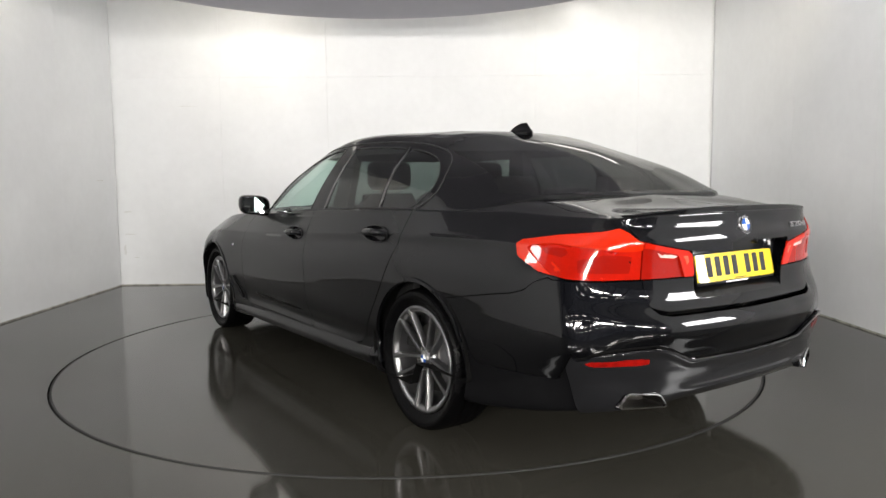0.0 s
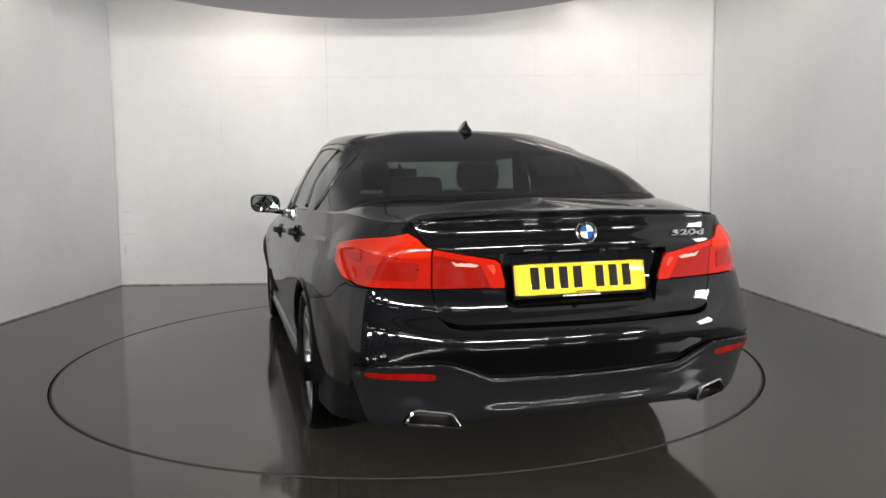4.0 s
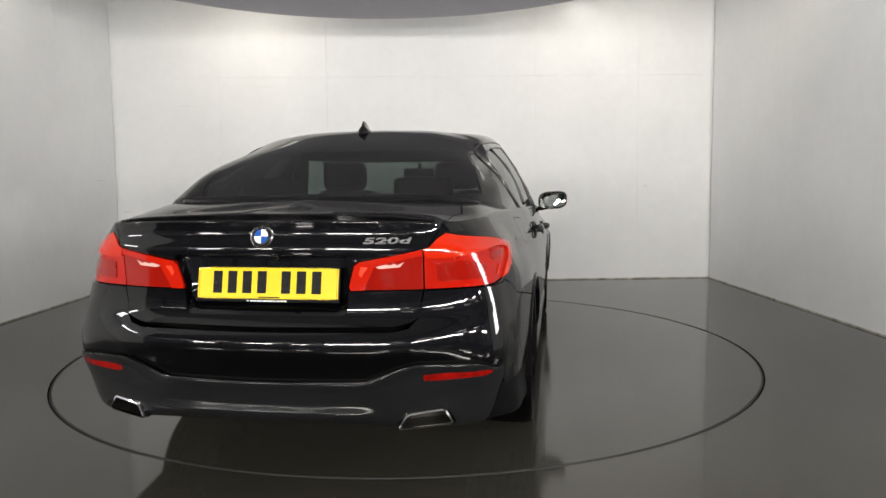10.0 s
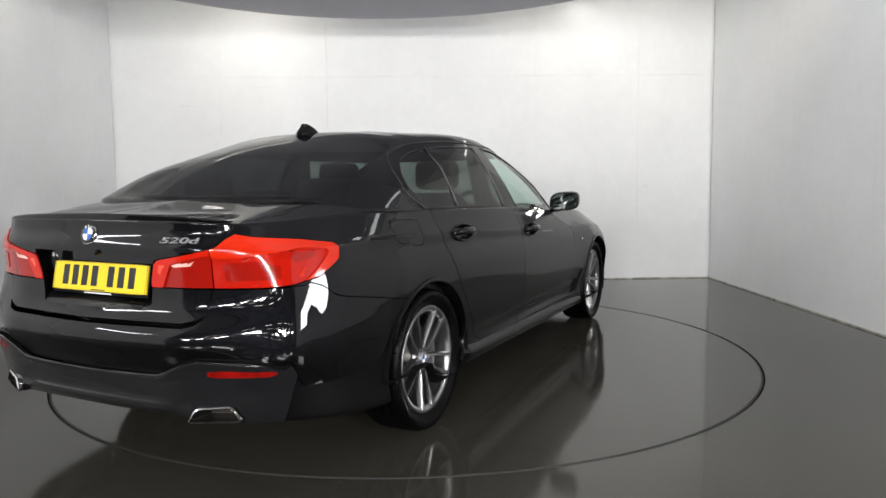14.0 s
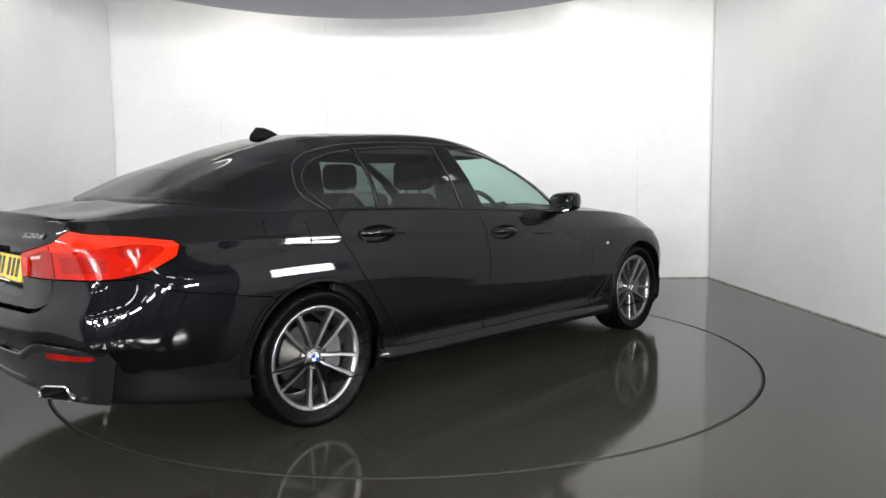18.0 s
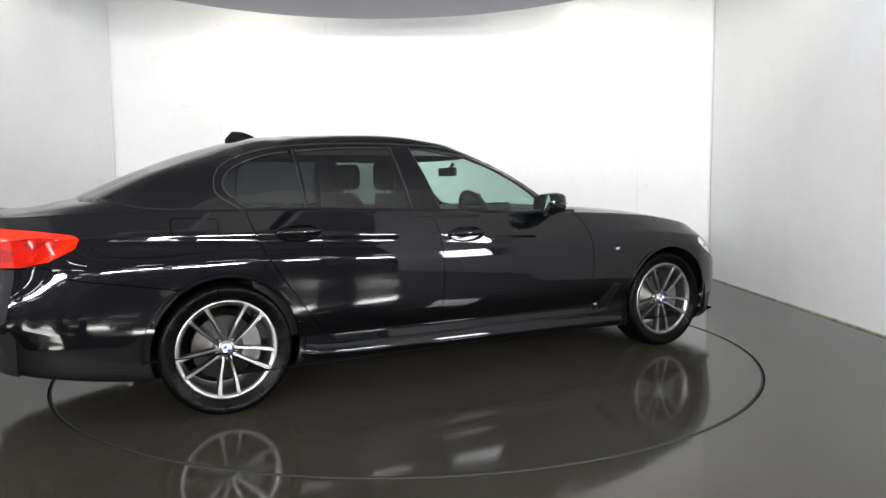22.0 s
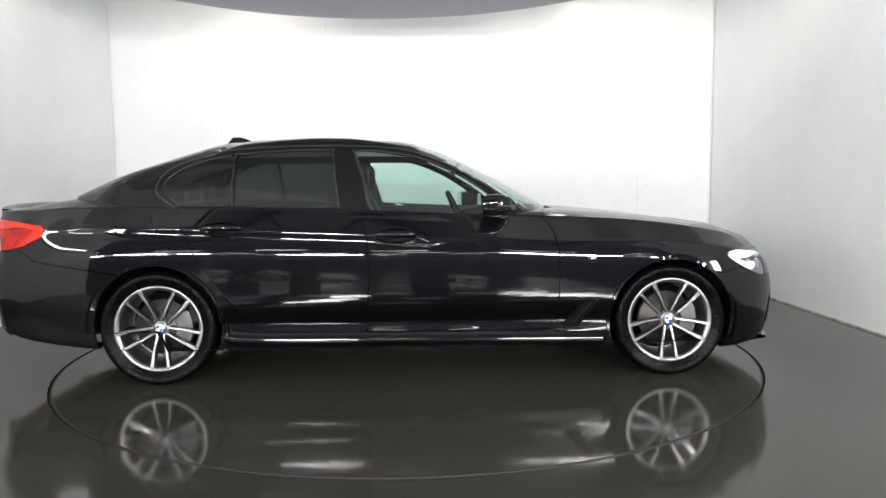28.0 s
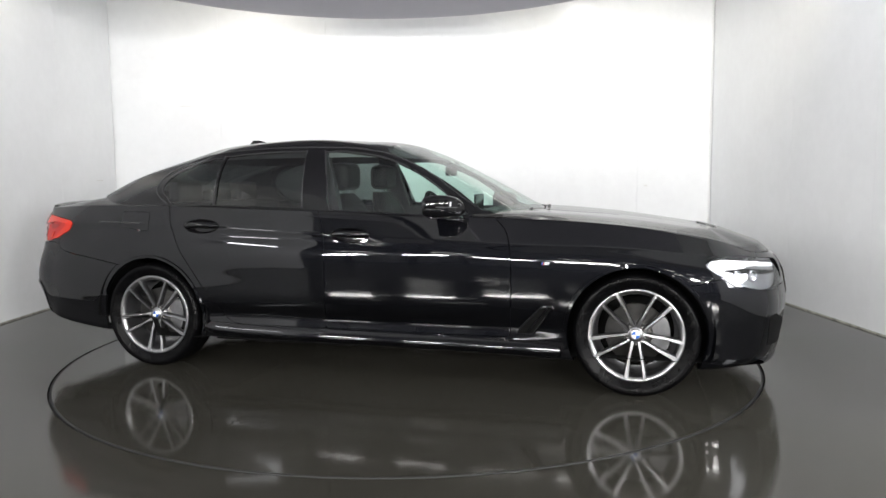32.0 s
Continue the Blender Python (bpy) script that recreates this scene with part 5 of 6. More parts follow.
def wing_vents():
    for s in (-1, 1):
        pts = [(2.338, 0.315), (2.360, 0.352), (2.478, 0.474), (2.492, 0.480), (2.545, 0.478), (2.430, 0.318)]
        vent = cut(SKIN, (lambda V: 0.3 - s * V[:, 1]), side(pts))
        v = panel("wing_vent", vent, CAVITY, CAR, 0.004, 0.002, "black slanted air vent behind the front wheel")
        loop = []
        for x, z in pts + pts[:1]:
            p, n = on_flank(x, z, s)
            loop.append(tuple(p + n * 0.004))
        part("vent_frame", tube_along(loop, 0.0055, 0.0055, 8), PAINT, v, smooth=True, m=Matrix())
        blade = []
        for x, z in ((2.40, 0.322), (2.418, 0.352), (2.515, 0.474)):
            p, n = on_flank(x, z, s)
            blade.append(tuple(p + n * 0.006))
        part("vent_blade", tube_along(blade, 0.010, 0.006, 8), GLOSS, v, smooth=True, m=Matrix())
        p, n = on_flank(2.50, 0.713, s)
        b = new("wing_badge", None)
        b.parent = CAR
        b.matrix_local = IN_CAR @ facing(p, n)
        b["label"] = "tiny silver badge with three colour stripes"
        for i, (c, w) in enumerate(((BLUE, 0.005), (REFLECTOR, 0.005), (CHROME, 0.026))):
            x0 = (-0.021, -0.014, -0.006)[i]
            part("stripe", prism([(x0, -0.008), (x0 + w, -0.008), (x0 + w + 0.004, 0.008), (x0 + 0.004, 0.008)], 0.004, "y", -0.004), c, b, m=Matrix())


def shark_fin():
    bm = bmesh.new()
    loops = []
    for z, x0, x1, w in ((1.395, 0.205, 0.405, 0.036), (1.424, 0.205, 0.405, 0.037), (1.434, 0.210, 0.40, 0.033), (1.444, 0.218, 0.388, 0.018), (1.456, 0.230, 0.365, 0.009), (1.467, 0.240, 0.338, 0.006), (1.477, 0.248, 0.300, 0.003)):
        lp = []
        n = 16
        for i in range(n):
            a = 2 * math.pi * i / n
            lp.append(bm.verts.new(((x0 + x1) / 2 + (x1 - x0) / 2 * math.cos(a), w * math.sin(a) * (0.75 + 0.25 * -math.cos(a)), z)))
        loops.append(lp)
    for A, B in zip(loops[:-1], loops[1:]):
        for j in range(16):
            bm.faces.new((A[j], A[(j + 1) % 16], B[(j + 1) % 16], B[j]))
    bm.faces.new(loops[-1])
    part("shark_fin_aerial", bm, GLOSS, CAR, "black shark fin aerial on the roof", smooth=True)


def roundel(p, n, r, parent=None, name="boot_badge"):
    b = new(name)
    b.parent = CAR
    b.matrix_local = IN_CAR @ facing(p, n)
    b["label"] = "round enamel badge with blue and white quarters"
    v, f = lathe([(0.0, -0.004), (r * 0.93, -0.004), (r, -0.001), (r, 0.004)], 48, "y")
    link("badge_ring", v, f, CHROME, b, m=Matrix())
    v, f = lathe([(r * 0.62, -0.0055), (r * 0.90, -0.0055), (r * 0.92, -0.003)], 48, "y")
    link("badge_band", v, f, INK, b, m=Matrix())
    for i in range(4):
        pts = [(0.0, 0.0)] + [(r * 0.6 * math.cos(radians(90 * i + 9 * k)), r * 0.6 * math.sin(radians(90 * i + 9 * k))) for k in range(11)]
        part("quarter", prism(pts, 0.002, "y", -0.0065), BLUE if i % 2 else WHITE_EN, b, m=Matrix())
    for i in (-30, 0, 30):
        c, s = r * 0.76 * math.sin(radians(i)), r * 0.76 * math.cos(radians(i))
        bm = bmesh.new()
        box(bm, c - r * 0.10, c + r * 0.10, -0.0068, -0.005, s - r * 0.10, s + r * 0.10)
        part("badge_mark", bm, CHROME, b, m=Matrix())
    return b


def lettering(text, size, depth, material, name, parent, m, label=""):
    c = bpy.data.curves.new("lettering", "FONT")
    c.body, c.size, c.extrude, c.bevel_depth, c.align_x, c.shear = text, size, depth, 0.0006, "CENTER", 0.15
    tmp = new("lettering", c)
    me = bpy.data.meshes.new_from_object(tmp.evaluated_get(bpy.context.evaluated_depsgraph_get()))
    bpy.data.objects.remove(tmp)
    me.materials.clear()
    me.materials.append(material)
    ob = new(name, me)
    ob.parent = parent
    ob.matrix_local = m
    if label:
        ob["label"] = label
    return ob


def number_plate():
    m = IN_CAR @ facing((-1.040, 0.0, 0.8035), (-0.979, 0, 0.205))
    bm = bmesh.new()
    n = 16
    for k in range(n + 1):
        x = -0.26 + 0.52 * k / n
        bend = 0.005 * (x / 0.26) ** 2
        e = 0.003 if k in (0, n) else 0.0
        for y, z in ((-0.004, -0.0555 + e), (-0.004, 0.0555 - e), (0.003, 0.0555 - e), (0.003, -0.0555 + e)):
            bm.verts.new((x, y + bend - 0.004, z))
    bm.verts.ensure_lookup_table()
    for k in range(n):
        for j in range(4):
            bm.faces.new([bm.verts[4 * k + j], bm.verts[4 * k + (j + 1) % 4], bm.verts[4 * k + 4 + (j + 1) % 4], bm.verts[4 * k + 4 + j]])
    bm.faces.new(bm.verts[:4])
    bm.faces.new(bm.verts[4 * n:])
    pl = part("number_plate", bm, YELLOW, CAR, "yellow number plate with a row of dark bars", smooth=True, m=m)
    x = -0.203
    for i in range(7):
        if i == 4:
            x += 0.033
        bm = bmesh.new()
        y = -0.004 + 0.005 * ((x + 0.019) / 0.26) ** 2
        box(bm, x + 0.002, x + 0.036, y - 0.0052, y - 0.003, -0.036, 0.043, 0.0006, 1)
        part("plate_bar", bm, INK, pl, m=Matrix())
        x += 0.0555
    bm = bmesh.new()
    box(bm, -0.03, 0.05, -0.0092, -0.007, -0.0515, -0.0475)
    part("print_bar", bm, INK, pl, m=Matrix())
    for z0, z1, x0, x1 in ((-0.0545, -0.0535, -0.255, 0.255), (0.0535, 0.0545, -0.255, 0.255), (-0.054, 0.054, -0.2555, -0.2545), (-0.054, 0.054, 0.2545, 0.2555)):
        bm = bmesh.new()
        if x1 - x0 > 0.1:
            for k in range(8):
                xa, xb = x0 + (x1 - x0) * k / 8, x0 + (x1 - x0) * (k + 1) / 8
                y = -0.004 + 0.005 * ((xa + xb) / 0.52) ** 2
                box(bm, xa, xb, y - 0.0047, y - 0.003, z0, z1)
        else:
            box(bm, x0, x1, -0.0040, -0.002, z0, z1)
        part("border_line", bm, INK, pl, m=Matrix())
    bm = bmesh.new()
    box(bm, -0.264, 0.264, 0.004, 0.014, -0.066, 0.058, 0.004, 2)
    h = part("plate_holder", bm, PLASTIC, pl, "black plate holder with a white printed strip", m=Matrix())
    for k in range(12):
        bm = bmesh.new()
        w = 0.009 if k % 4 else 0.006
        box(bm, -0.075 + k * 0.0125, -0.075 + k * 0.0125 + w, 0.0015, 0.005, -0.0645, -0.0595)
        part("print_bar", bm, WHITE_INK, pl, m=Matrix())


def tail_details():
    p, n = on_tail(0.0, 0.971)
    roundel(p + n * 0.002, n, 0.041)
    p, n = on_tail(-0.435, 0.946)
    lettering("520d", 0.030, 0.0025, SILVERTEXT, "model_badge", CAR, IN_CAR @ facing(p + n * 0.003, n) @ pose(0, 0, 0, 90, 0, 0) @ Matrix.Diagonal((2.7, 1, 1, 1)), "small chrome model number on the boot lid")
    # reversing camera
    p, n = on_tail(-0.055, 0.905)
    v, f = lathe([(0.0, -0.012), (0.008, -0.011), (0.011, -0.006), (0.011, 0.01)], 20, "y")
    link("reversing_camera", v, f, GLOSS, CAR, m=IN_CAR @ facing(p, n))
    # lip spoiler
    bm = bmesh.new()
    loops = []
    for i in range(-12, 13):
        y = 0.585 * i / 12
        k = abs(i) / 12
        x = float(np.interp(abs(y), [0, 0.15, 0.30, 0.42, 0.54, 0.60], [-1.075, -1.071, -1.060, -1.042, -1.015, -0.985]))
        z = 1.030 - 0.012 * k ** 2
        th = 0.021 * (1 - 0.35 * k ** 2 - 0.3 * k ** 8)
        loops.append([bm.verts.new((x + 0.085, y, z - 0.016)), bm.verts.new((x + 0.062, y, z + 0.45 * th)), bm.verts.new((x + 0.035, y, z + 0.78 * th)), bm.verts.new((x + 0.002, y, z + th)), bm.verts.new((x - 0.004, y, z + th - 0.004)), bm.verts.new((x - 0.002, y, z + th * 0.4)), bm.verts.new((x + 0.003, y, z - 0.012))])
    for A, B in zip(loops[:-1], loops[1:]):
        for j in range(6):
            bm.faces.new((A[j], A[j + 1], B[j + 1], B[j]))
    part("lip_spoiler", bm, PAINT, CAR, "glossy black lip spoiler", smooth=True)
    # reflectors and exhaust tips
    for s in (-1, 1):
        pts = [(0.556, 0.484), (0.560, 0.503), (0.752, 0.509), (0.784, 0.500), (0.776, 0.486), (0.572, 0.479)]
        V = cut(BODY, lambda V: V[:, 0] + 0.6, lambda V: 0.1 - s * V[:, 1], rear_view(pts))
        panel("rear_reflector", V, REFLECTOR, CAR, 0.016, 0.011, "slim red rear reflector")
        out = EXHAUST
        cx, cz = 0.562, 0.339
        ins = [(cx + (a - cx) * 0.93, cz + (b - cz) * 0.82) for a, b in out]
        bm = bmesh.new()
        L = []
        for poly, x in ((out, -0.94), (out, -1.046), (ins, -1.050), (ins, -1.036)):
            L.append([bm.verts.new((x + (a - 0.562) * 0.40, s * a, b)) for a, b in poly])
        for A, B in zip(L[:-1], L[1:]):
            for j in range(len(A)):
                bm.faces.new((A[j], A[(j + 1) % len(A)], B[(j + 1) % len(A)], B[j]))
        tip = part("exhaust_tip", bm, CHROME, CAR, "chrome trapezoid exhaust tip", smooth=True)
        bm = bmesh.new()
        deep = [(cx + (a - cx) * 0.86, cz + (b - cz) * 0.70) for a, b in out]
        L = []
        for poly, x in ((ins, -1.0365), (deep, -0.95)):
            L.append([bm.verts.new((x + (a - 0.562) * 0.40, s * a, b)) for a, b in poly])
        for j in range(len(ins)):
            bm.faces.new((L[0][j], L[0][(j + 1) % len(ins)], L[1][(j + 1) % len(ins)], L[1][j]))
        bm.faces.new(L[1])
        part("exhaust_bore", bm, BORE, tip, "dark inside of the exhaust tip", m=Matrix())
        rim = [(cx + (a - cx) * 1.09, cz + (b - cz) * 1.16) for a, b in out]
        bm = bmesh.new()
        L = []
        for poly, x in ((rim, -0.97), (rim, -1.024), (out, -1.020), (out, -0.97)):
            L.append([bm.verts.new((x + (a - 0.562) * 0.40, s * a, b + 0.004)) for a, b in poly])
        for A, B in zip(L[:-1], L[1:]):
            for j in range(len(A)):
                bm.faces.new((A[j], A[(j + 1) % len(A)], B[(j + 1) % len(A)], B[j]))
        part("exhaust_surround", bm, PLASTIC, CAR, "dark recess round the exhaust tip", smooth=True)


def window_trims():
    for s in (-1, 1):
        strip("window_divider", [(0.432, 1.028), (0.428, 1.12), (0.424, 1.23), (0.422, 1.338)], s, CABINSKIN, 0.010, 0.003, DIVIDER, CAR)
        strip("window_divider", [(1.045, 1.006), (1.03, 1.12), (1.014, 1.24), (1.0, 1.36)], s, CABINSKIN, 0.010, 0.003, DIVIDER, CAR)
        strip("window_divider", [(1.228, 0.992), (1.19, 1.12), (1.155, 1.24), (1.118, 1.358)], s, CABINSKIN, 0.009, 0.003, DIVIDER, CAR)
        belt = smooth_line([(0.10, 1.030), (0.45, 1.026), (0.84, 1.013), (1.22, 0.996), (1.87, 0.963), (2.06, 0.958)], 6)
        strip("belt_moulding", belt, s, CABINSKIN, 0.016, 0.006, GLOSS, CAR, "gloss black belt moulding")
        hoop = smooth_line([(0.10, 1.03), (0.0, 1.10), (-0.012, 1.165), (0.03, 1.24), (0.13, 1.298), (0.28, 1.342), (0.44, 1.362), (0.62, 1.374), (0.9, 1.38), (1.12, 1.376), (1.33, 1.366), (1.50, 1.335), (1.66, 1.276), (1.78, 1.216), (1.9, 1.138), (2.08, 1.012)], 4)
        for seal in ([(0.135, 1.034), (0.045, 1.11), (0.03, 1.165), (0.07, 1.222), (0.16, 1.275), (0.29, 1.314), (0.40, 1.33)], [(0.436, 1.334), (0.60, 1.348), (0.80, 1.356), (1.0, 1.356)], [(1.124, 1.350), (1.22, 1.352), (1.322, 1.342), (1.495, 1.312), (1.649, 1.254), (1.762, 1.196), (1.876, 1.121), (2.0, 1.022)]):
            strip("glass_seal", smooth_line(seal, 4), s, CABINSKIN, 0.007, 0.002, SHADOWLINE, CAR)
        strip("drip_moulding", hoop, s, CABINSKIN, 0.010, 0.005, SHADOWLINE, CAR, "satin black moulding round the side windows")


# running light and the lamp's bright reflection, put together into one white glow
LIGHT_AND_GLARE = mat("running_light_and_glare", (0.85, 0.87, 0.9), 0.25, emit=0.10)
HEADBOWL = mat("grey_headlamp_bowl", (0.20, 0.205, 0.215), 0.3, 0.7)


def headlamps():
    for s in (-1, 1):
        p, n = on_flank(3.46, 0.675, s)
        root = new("headlamp_unit")
        root.parent = CAR
        root.matrix_local = IN_CAR
        root["label"] = "bright silver headlamp internals behind the cover"
        bm = bmesh.new()
        pts = [(3.332, 0.712), (3.35, 0.737), (3.44, 0.744), (3.60, 0.726), (3.72, 0.695), (3.72, 0.680), (3.60, 0.706), (3.53, 0.708), (3.545, 0.640), (3.50, 0.616), (3.45, 0.640), (3.38, 0.676)]
        V = cut(BODY, lambda V: 3.2 - V[:, 0], lambda V: 0.3 - s * V[:, 1], side(pts))
        panel("running_light_glare", V, LIGHT_AND_GLARE, root, 0.01, -0.014, own=True)
        V = cut(BODY, lambda V: 3.2 - V[:, 0], lambda V: 0.3 - s * V[:, 1], lambda V: side(HEADLAMP)(V) + 0.004)
        panel("reflector", V, HEADBOWL, root, 0.0, -0.03, own=True)
        brow = cut(BODY, lambda V: 3.2 - V[:, 0], lambda V: 0.3 - s * V[:, 1], side([(3.40, 0.690), (3.53, 0.696), (3.66, 0.676), (3.72, 0.662), (3.72, 0.652), (3.60, 0.668), (3.47, 0.672)]))
        panel("lamp_brow", brow, CAVITY, root, 0.008, -0.012, "dark divider inside the headlamp", own=True)
        for x in (3.49, 3.575):
            q, m = on_flank(x, 0.655, s)
            v, f = lathe([(0.0, 0.006), (0.012, 0.0), (0.022, 0.004), (0.028, -0.006), (0.032, -0.004), (0.032, 0.012)], 24, "y")
            link("projector", v, f, CHROME, root, m=facing(q - m * 0.022, (0.6, m.y, 0)))


def bonnet_details():
    # wiper arms and cowl
    for y0, y1, x0, x1 in ((-0.62, -0.05, 2.345, 2.30), (0.02, 0.58, 2.39, 2.31)):
        bm = tube_along([(x0 + 0.01, y0, 0.962), (x0 + 0.0, (y0 + y1) / 2, 0.990), (x1 + 0.02, y1, 0.972)], 0.009, 0.007, 8)
        part("wiper", bm, PLASTIC, CAR, "black wiper arm", smooth=True)
    bm = bmesh.new()
    box(bm, 2.34, 2.39, -0.60, -0.50, 0.955, 0.975, 0.006)
    part("wiper_pivot", bm, PLASTIC, CAR)
    # dark intakes and lip in the front bumper
    for s in (-1, 1):
        V = cut(BODY, lambda V: 3.4 - V[:, 0], lambda V: 0.1 - s * V[:, 1], rear_view([(0.42, 0.25), (0.42, 0.37), (0.66, 0.44), (0.715, 0.43), (0.69, 0.27)]))
        panel("air_intake", V, CAVITY, CAR, 0.004, 0.003, "dark air intake in the front bumper")
    bm = bmesh.new()
    loops = []
    for i in range(-10, 11):
        a = i / 10
        y = 0.74 * a
        x = 3.775 - 0.15 * abs(a) ** 2.6
        loops.append([bm.verts.new((x - 0.10, y, 0.165)), bm.verts.new((x + 0.006, y, 0.182)), bm.verts.new((x + 0.008, y, 0.196)), bm.verts.new((x - 0.08, y, 0.215))])
    for A, B in zip(loops[:-1], loops[1:]):
        for j in range(4):
            bm.faces.new((A[j], A[(j + 1) % 4], B[(j + 1) % 4], B[j]))
    part("front_lip", bm, GREYPAINT, CAR, "dark grey front splitter lip", smooth=True)
    for s in (-1, 1):
        pts = [(0.03, 0.50), (0.05, 0.72), (0.24, 0.72), (0.33, 0.66), (0.30, 0.50)]
        V = cut(BODY, lambda V: 3.4 - V[:, 0], lambda V: -s * V[:, 1], rear_view(pts))
        panel("kidney_grille", V, CHROME, CAR, 0.01, 0.004, "chrome-framed black radiator grille")
        ins = [(0.045, 0.512), (0.062, 0.708), (0.236, 0.708), (0.315, 0.655), (0.287, 0.512)]
        V = cut(BODY, lambda V: 3.4 - V[:, 0], lambda V: -s * V[:, 1], rear_view(ins))
        panel("grille_mesh", V, CAVITY, CAR, 0.0, 0.006, "black grille mesh")


def seat(x, y, name="front_seat"):
    r = new(name)
    r.parent = CAR
    r.matrix_local = IN_CAR @ pose(x, y, 0)
    r["label"] = "black leather car seat with a headrest"
    bm = bmesh.new()
    box(bm, -0.10, 0.42, -0.25, 0.25, 0.36, 0.56, 0.06, 3)
    part("cushion", bm, LEATHER, r, smooth=True, m=Matrix())
    bm = bmesh.new()
    loops = []
    for z, w, x0, d in ((0.50, 0.23, 0.02, 0.16), (0.70, 0.25, -0.04, 0.16), (0.90, 0.245, -0.12, 0.14), (1.02, 0.21, -0.17, 0.11), (1.09, 0.15, -0.20, 0.07)):
        lp = []
        for i in range(20):
            a = 2 * math.pi * i / 20
            c, sn = math.cos(a), math.sin(a)
            lp.append(bm.verts.new((x0 - 0.05 + d / 2 * math.copysign(abs(c) ** 0.7, c), w * math.copysign(abs(sn) ** 0.7, sn), z)))
        loops.append(lp)
    for A, B in zip(loops[:-1], loops[1:]):
        for j in range(20):
            bm.faces.new((A[j], A[(j + 1) % 20], B[(j + 1) % 20], B[j]))
    bm.faces.new(loops[-1])
    part("backrest", bm, LEATHER, r, smooth=True, m=Matrix())
    bm = bmesh.new()
    box(bm, -0.30, -0.17, -0.14, 0.14, 1.11, 1.29, 0.062, 6)
    part("headrest", bm, LEATHER, r, smooth=True, m=Matrix())
    for k in (-0.06, 0.06):
        part("headrest_post", tube_along([(-0.24, k, 1.06), (-0.238, k, 1.13)], 0.006, 0.006, 8), CHROME, r, m=Matrix())


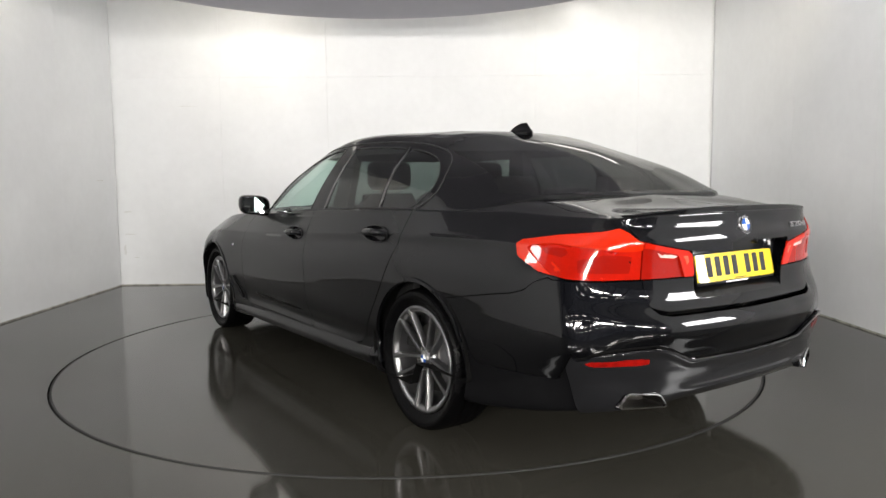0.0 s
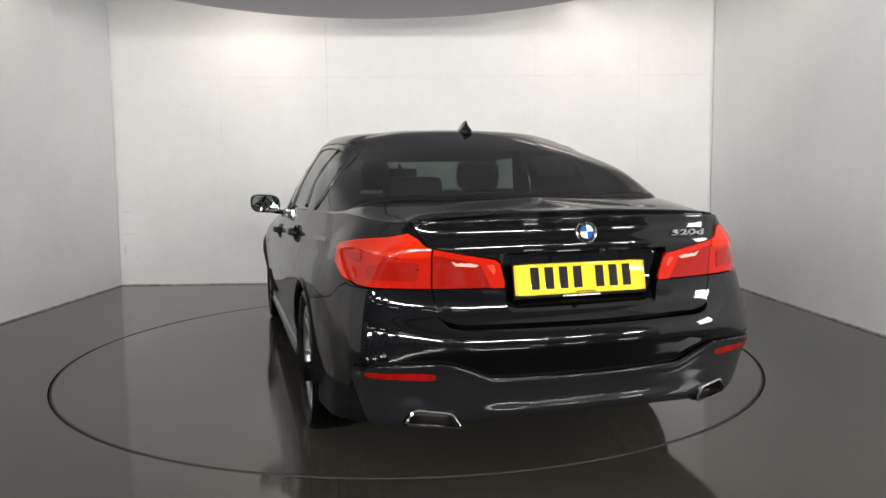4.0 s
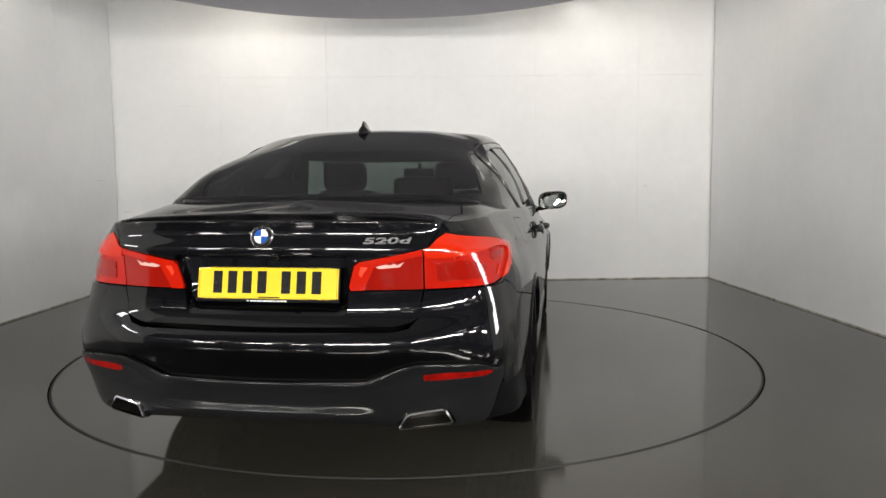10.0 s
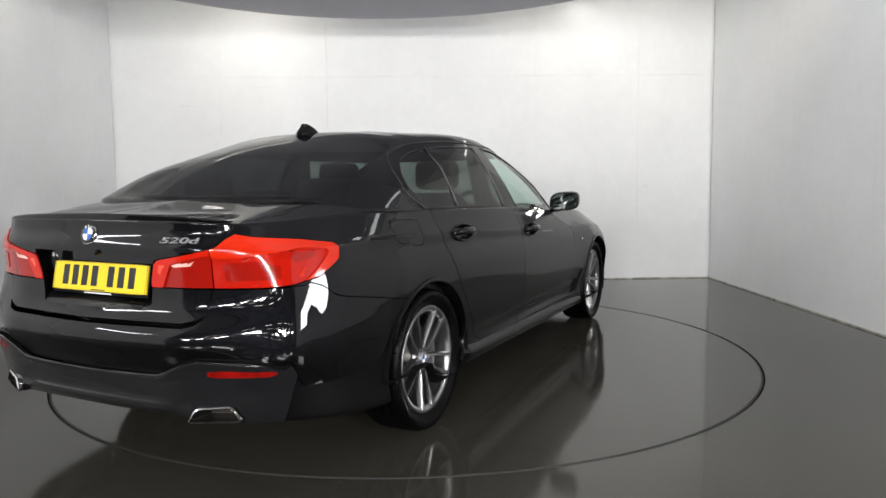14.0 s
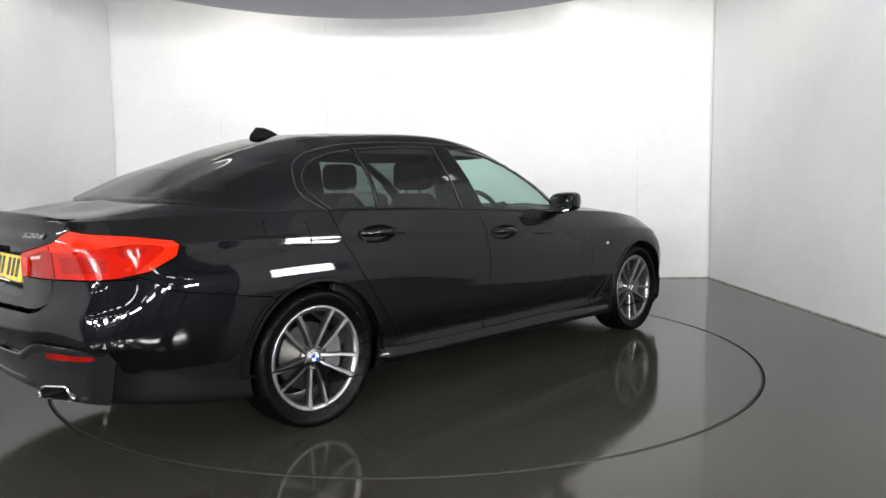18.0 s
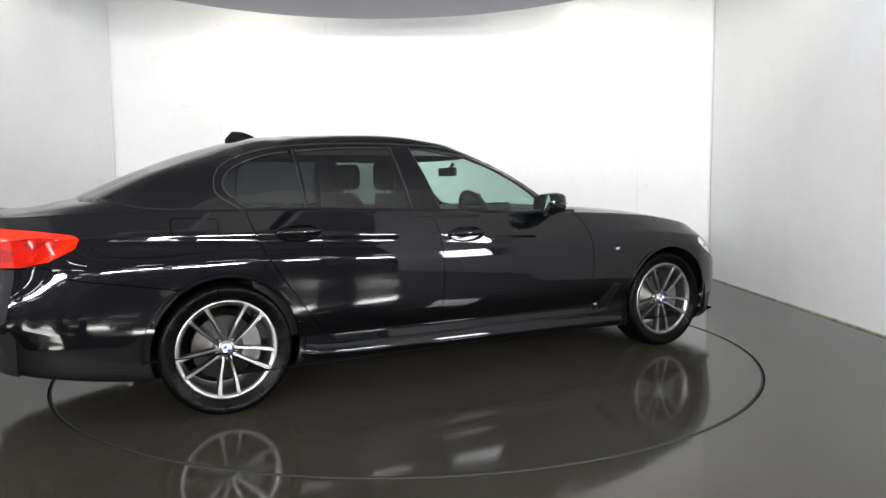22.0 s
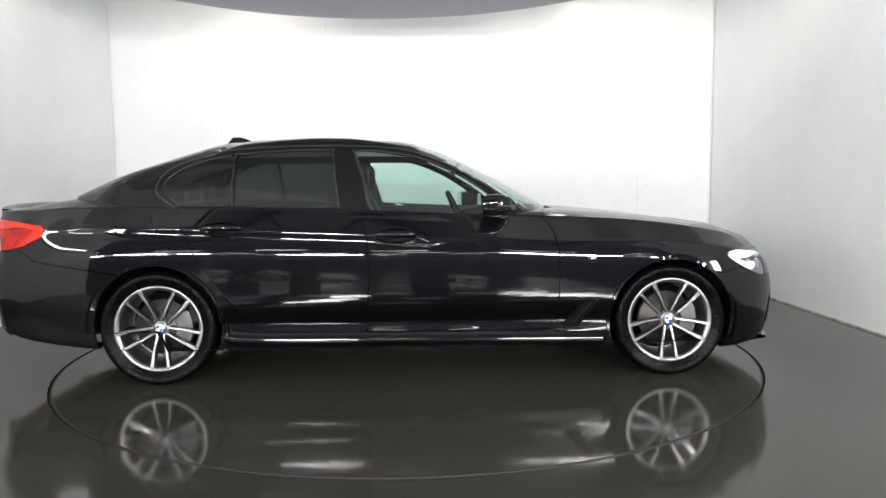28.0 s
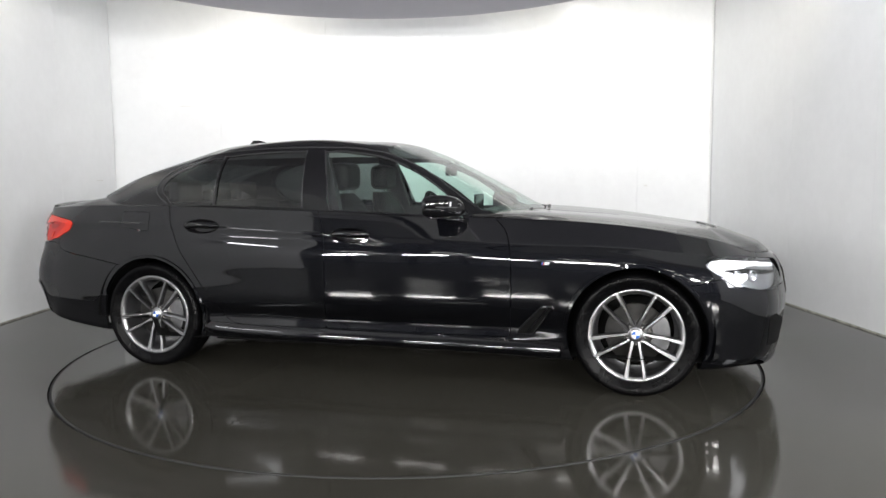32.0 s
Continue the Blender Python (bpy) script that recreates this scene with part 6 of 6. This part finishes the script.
def interior():
    seat(1.36, -0.37)
    seat(1.36, 0.37)
    bench = new("rear_bench")
    bench.parent = CAR
    bench.matrix_local = IN_CAR
    bench["label"] = "black leather rear bench with three headrests"
    bm = bmesh.new()
    box(bm, 0.25, 0.75, -0.66, 0.66, 0.34, 0.56, 0.06, 3)
    part("cushion", bm, LEATHER, bench, smooth=True)
    bm = bmesh.new()
    box(bm, -0.02, 0.16, -0.66, 0.66, 0, 0.58, 0.06, 3)
    bm.transform(pose(0.17, 0, 0.46, 0, -22, 0))
    part("backrest", bm, LEATHER, bench, smooth=True)
    for y, h in ((-0.38, 0.12), (0.0, 0.06), (0.38, 0.12)):
        bm = bmesh.new()
        box(bm, -0.115, -0.02, y - 0.14, y + 0.14, 1.04, 1.06 + h, 0.035, 3)
        part("headrest", bm, LEATHER, bench, smooth=True)
    bm = bmesh.new()
    box(bm, -0.55, 0.02, -0.60, 0.60, 1.00, 1.03, 0.008, 1)
    part("parcel_shelf", bm, CABIN, CAR, "black parcel shelf")
    bm = bmesh.new()
    loops = []
    for x, z0, z1 in ((2.36, 0.60, 0.965), (2.20, 0.55, 0.985), (2.02, 0.52, 0.985), (1.92, 0.52, 0.95), (1.88, 0.55, 0.88)):
        loops.append([bm.verts.new(v) for v in ((x, -0.74, z0), (x, -0.74, z1 - 0.03), (x, -0.55, z1), (x, 0.55, z1), (x, 0.74, z1 - 0.03), (x, 0.74, z0))])
    for A, B in zip(loops[:-1], loops[1:]):
        for j in range(6):
            bm.faces.new((A[j], A[(j + 1) % 6], B[(j + 1) % 6], B[j]))
    bm.faces.new(loops[0])
    bm.faces.new(loops[-1][::-1])
    part("dashboard", bm, CABIN, CAR, "black dashboard")
    bm = bmesh.new()
    box(bm, 1.935, 1.95, -0.13, 0.13, 0.97, 1.075, 0.006, 2)
    part("dash_screen", bm, GLOSS, CAR, "black screen on the dashboard")
    st = new("steering_wheel")
    st.parent = CAR
    st.matrix_local = IN_CAR @ pose(1.77, -0.37, 0.93, 0, 65, 0)
    v, f = lathe([(0.175 + 0.016 * math.cos(2 * math.pi * k / 10), 0.016 * math.sin(2 * math.pi * k / 10)) for k in range(11)], 40, "z")
    link("rim", v, f, LEATHER, st, m=Matrix())
    bm = bmesh.new()
    box(bm, -0.07, 0.06, -0.165, 0.165, -0.02, 0.015, 0.012, 2)
    part("spokes", bm, CABIN, st, m=Matrix())
    part("column", tube_along([(0.0, 0.0, 0.0), (0.06, 0.0, 0.25)], 0.04, 0.04, 12), CABIN, CAR, m=IN_CAR @ pose(1.77, -0.37, 0.93, 0, 65, 0))
    bm = bmesh.new()
    box(bm, 1.735, 1.765, -0.115, 0.115, 1.20, 1.262, 0.012, 2)
    part("rear_view_mirror", bm, CABIN, CAR, smooth=True)
    part("mirror_stem", tube_along([(1.76, 0, 1.24), (1.80, 0, 1.29)], 0.014, 0.014, 8), CABIN, CAR)
    for s in (-1, 1):
        bm = bmesh.new()
        box(bm, 0.15, 2.25, s * 0.79 - 0.02, s * 0.79 + 0.02, 0.35, 0.975, 0.012, 2)
        part("door_card", bm, CABIN, CAR, "black inner door trim")
        bm = prism([(1.04, 0.97), (1.235, 0.97), (1.13, 1.36), (1.0, 1.36)], 0.045, "y", s * 0.70 - 0.0225)
        for v in bm.verts:
            v.co.y -= s * 0.20 * max(0, v.co.z - 1.05)
        part("pillar_trim", bm, CABIN, CAR, "black inner trim of the door pillar")
    # headliner under the roof
    V, F = cut(CABINSKIN, lambda V: 1.33 - V[:, 2])
    panel("headliner", (V, F[:, ::-1]), HEADLINER, CAR, 0.0, 0.025, "grey headliner")


def arch_lips():
    for s in (-1, 1):
        for cx in (0.0, 2.975):
            a0, a1 = (-14, 158 if cx < 1 else 194)
            pts = [(cx + 0.373 * math.cos(radians(a)), 0.336 + 0.373 * math.sin(radians(a))) for a in np.linspace(a0, a1, 48)]
            strip("arch_lip", pts, s, BODY, 0.026, 0.007, PAINT, CAR, "rolled black wheel arch lip")


arch_lips()
door_handles()
mirrors()
skirts()
wing_vents()
shark_fin()
number_plate()
tail_details()
window_trims()
headlamps()
bonnet_details()
interior()

# daylight passes the panes
for pane in CAR.children:
    if pane.type == "MESH" and pane.data.materials and pane.data.materials[0] in (GLASSCLEAR, GLASSDARK, GLASSREAR, LAMPGLASS):
        pane.visible_shadow = False


def motions():
    car_rows, table_rows = [], []
    for t, a in TURN:
        m = Matrix.Rotation(radians(a), 4, "Z")
        car_rows.append((t, m))
        table_rows.append((t, m))
    walk(CAR, car_rows)
    walk(TABLE, table_rows)


motions()
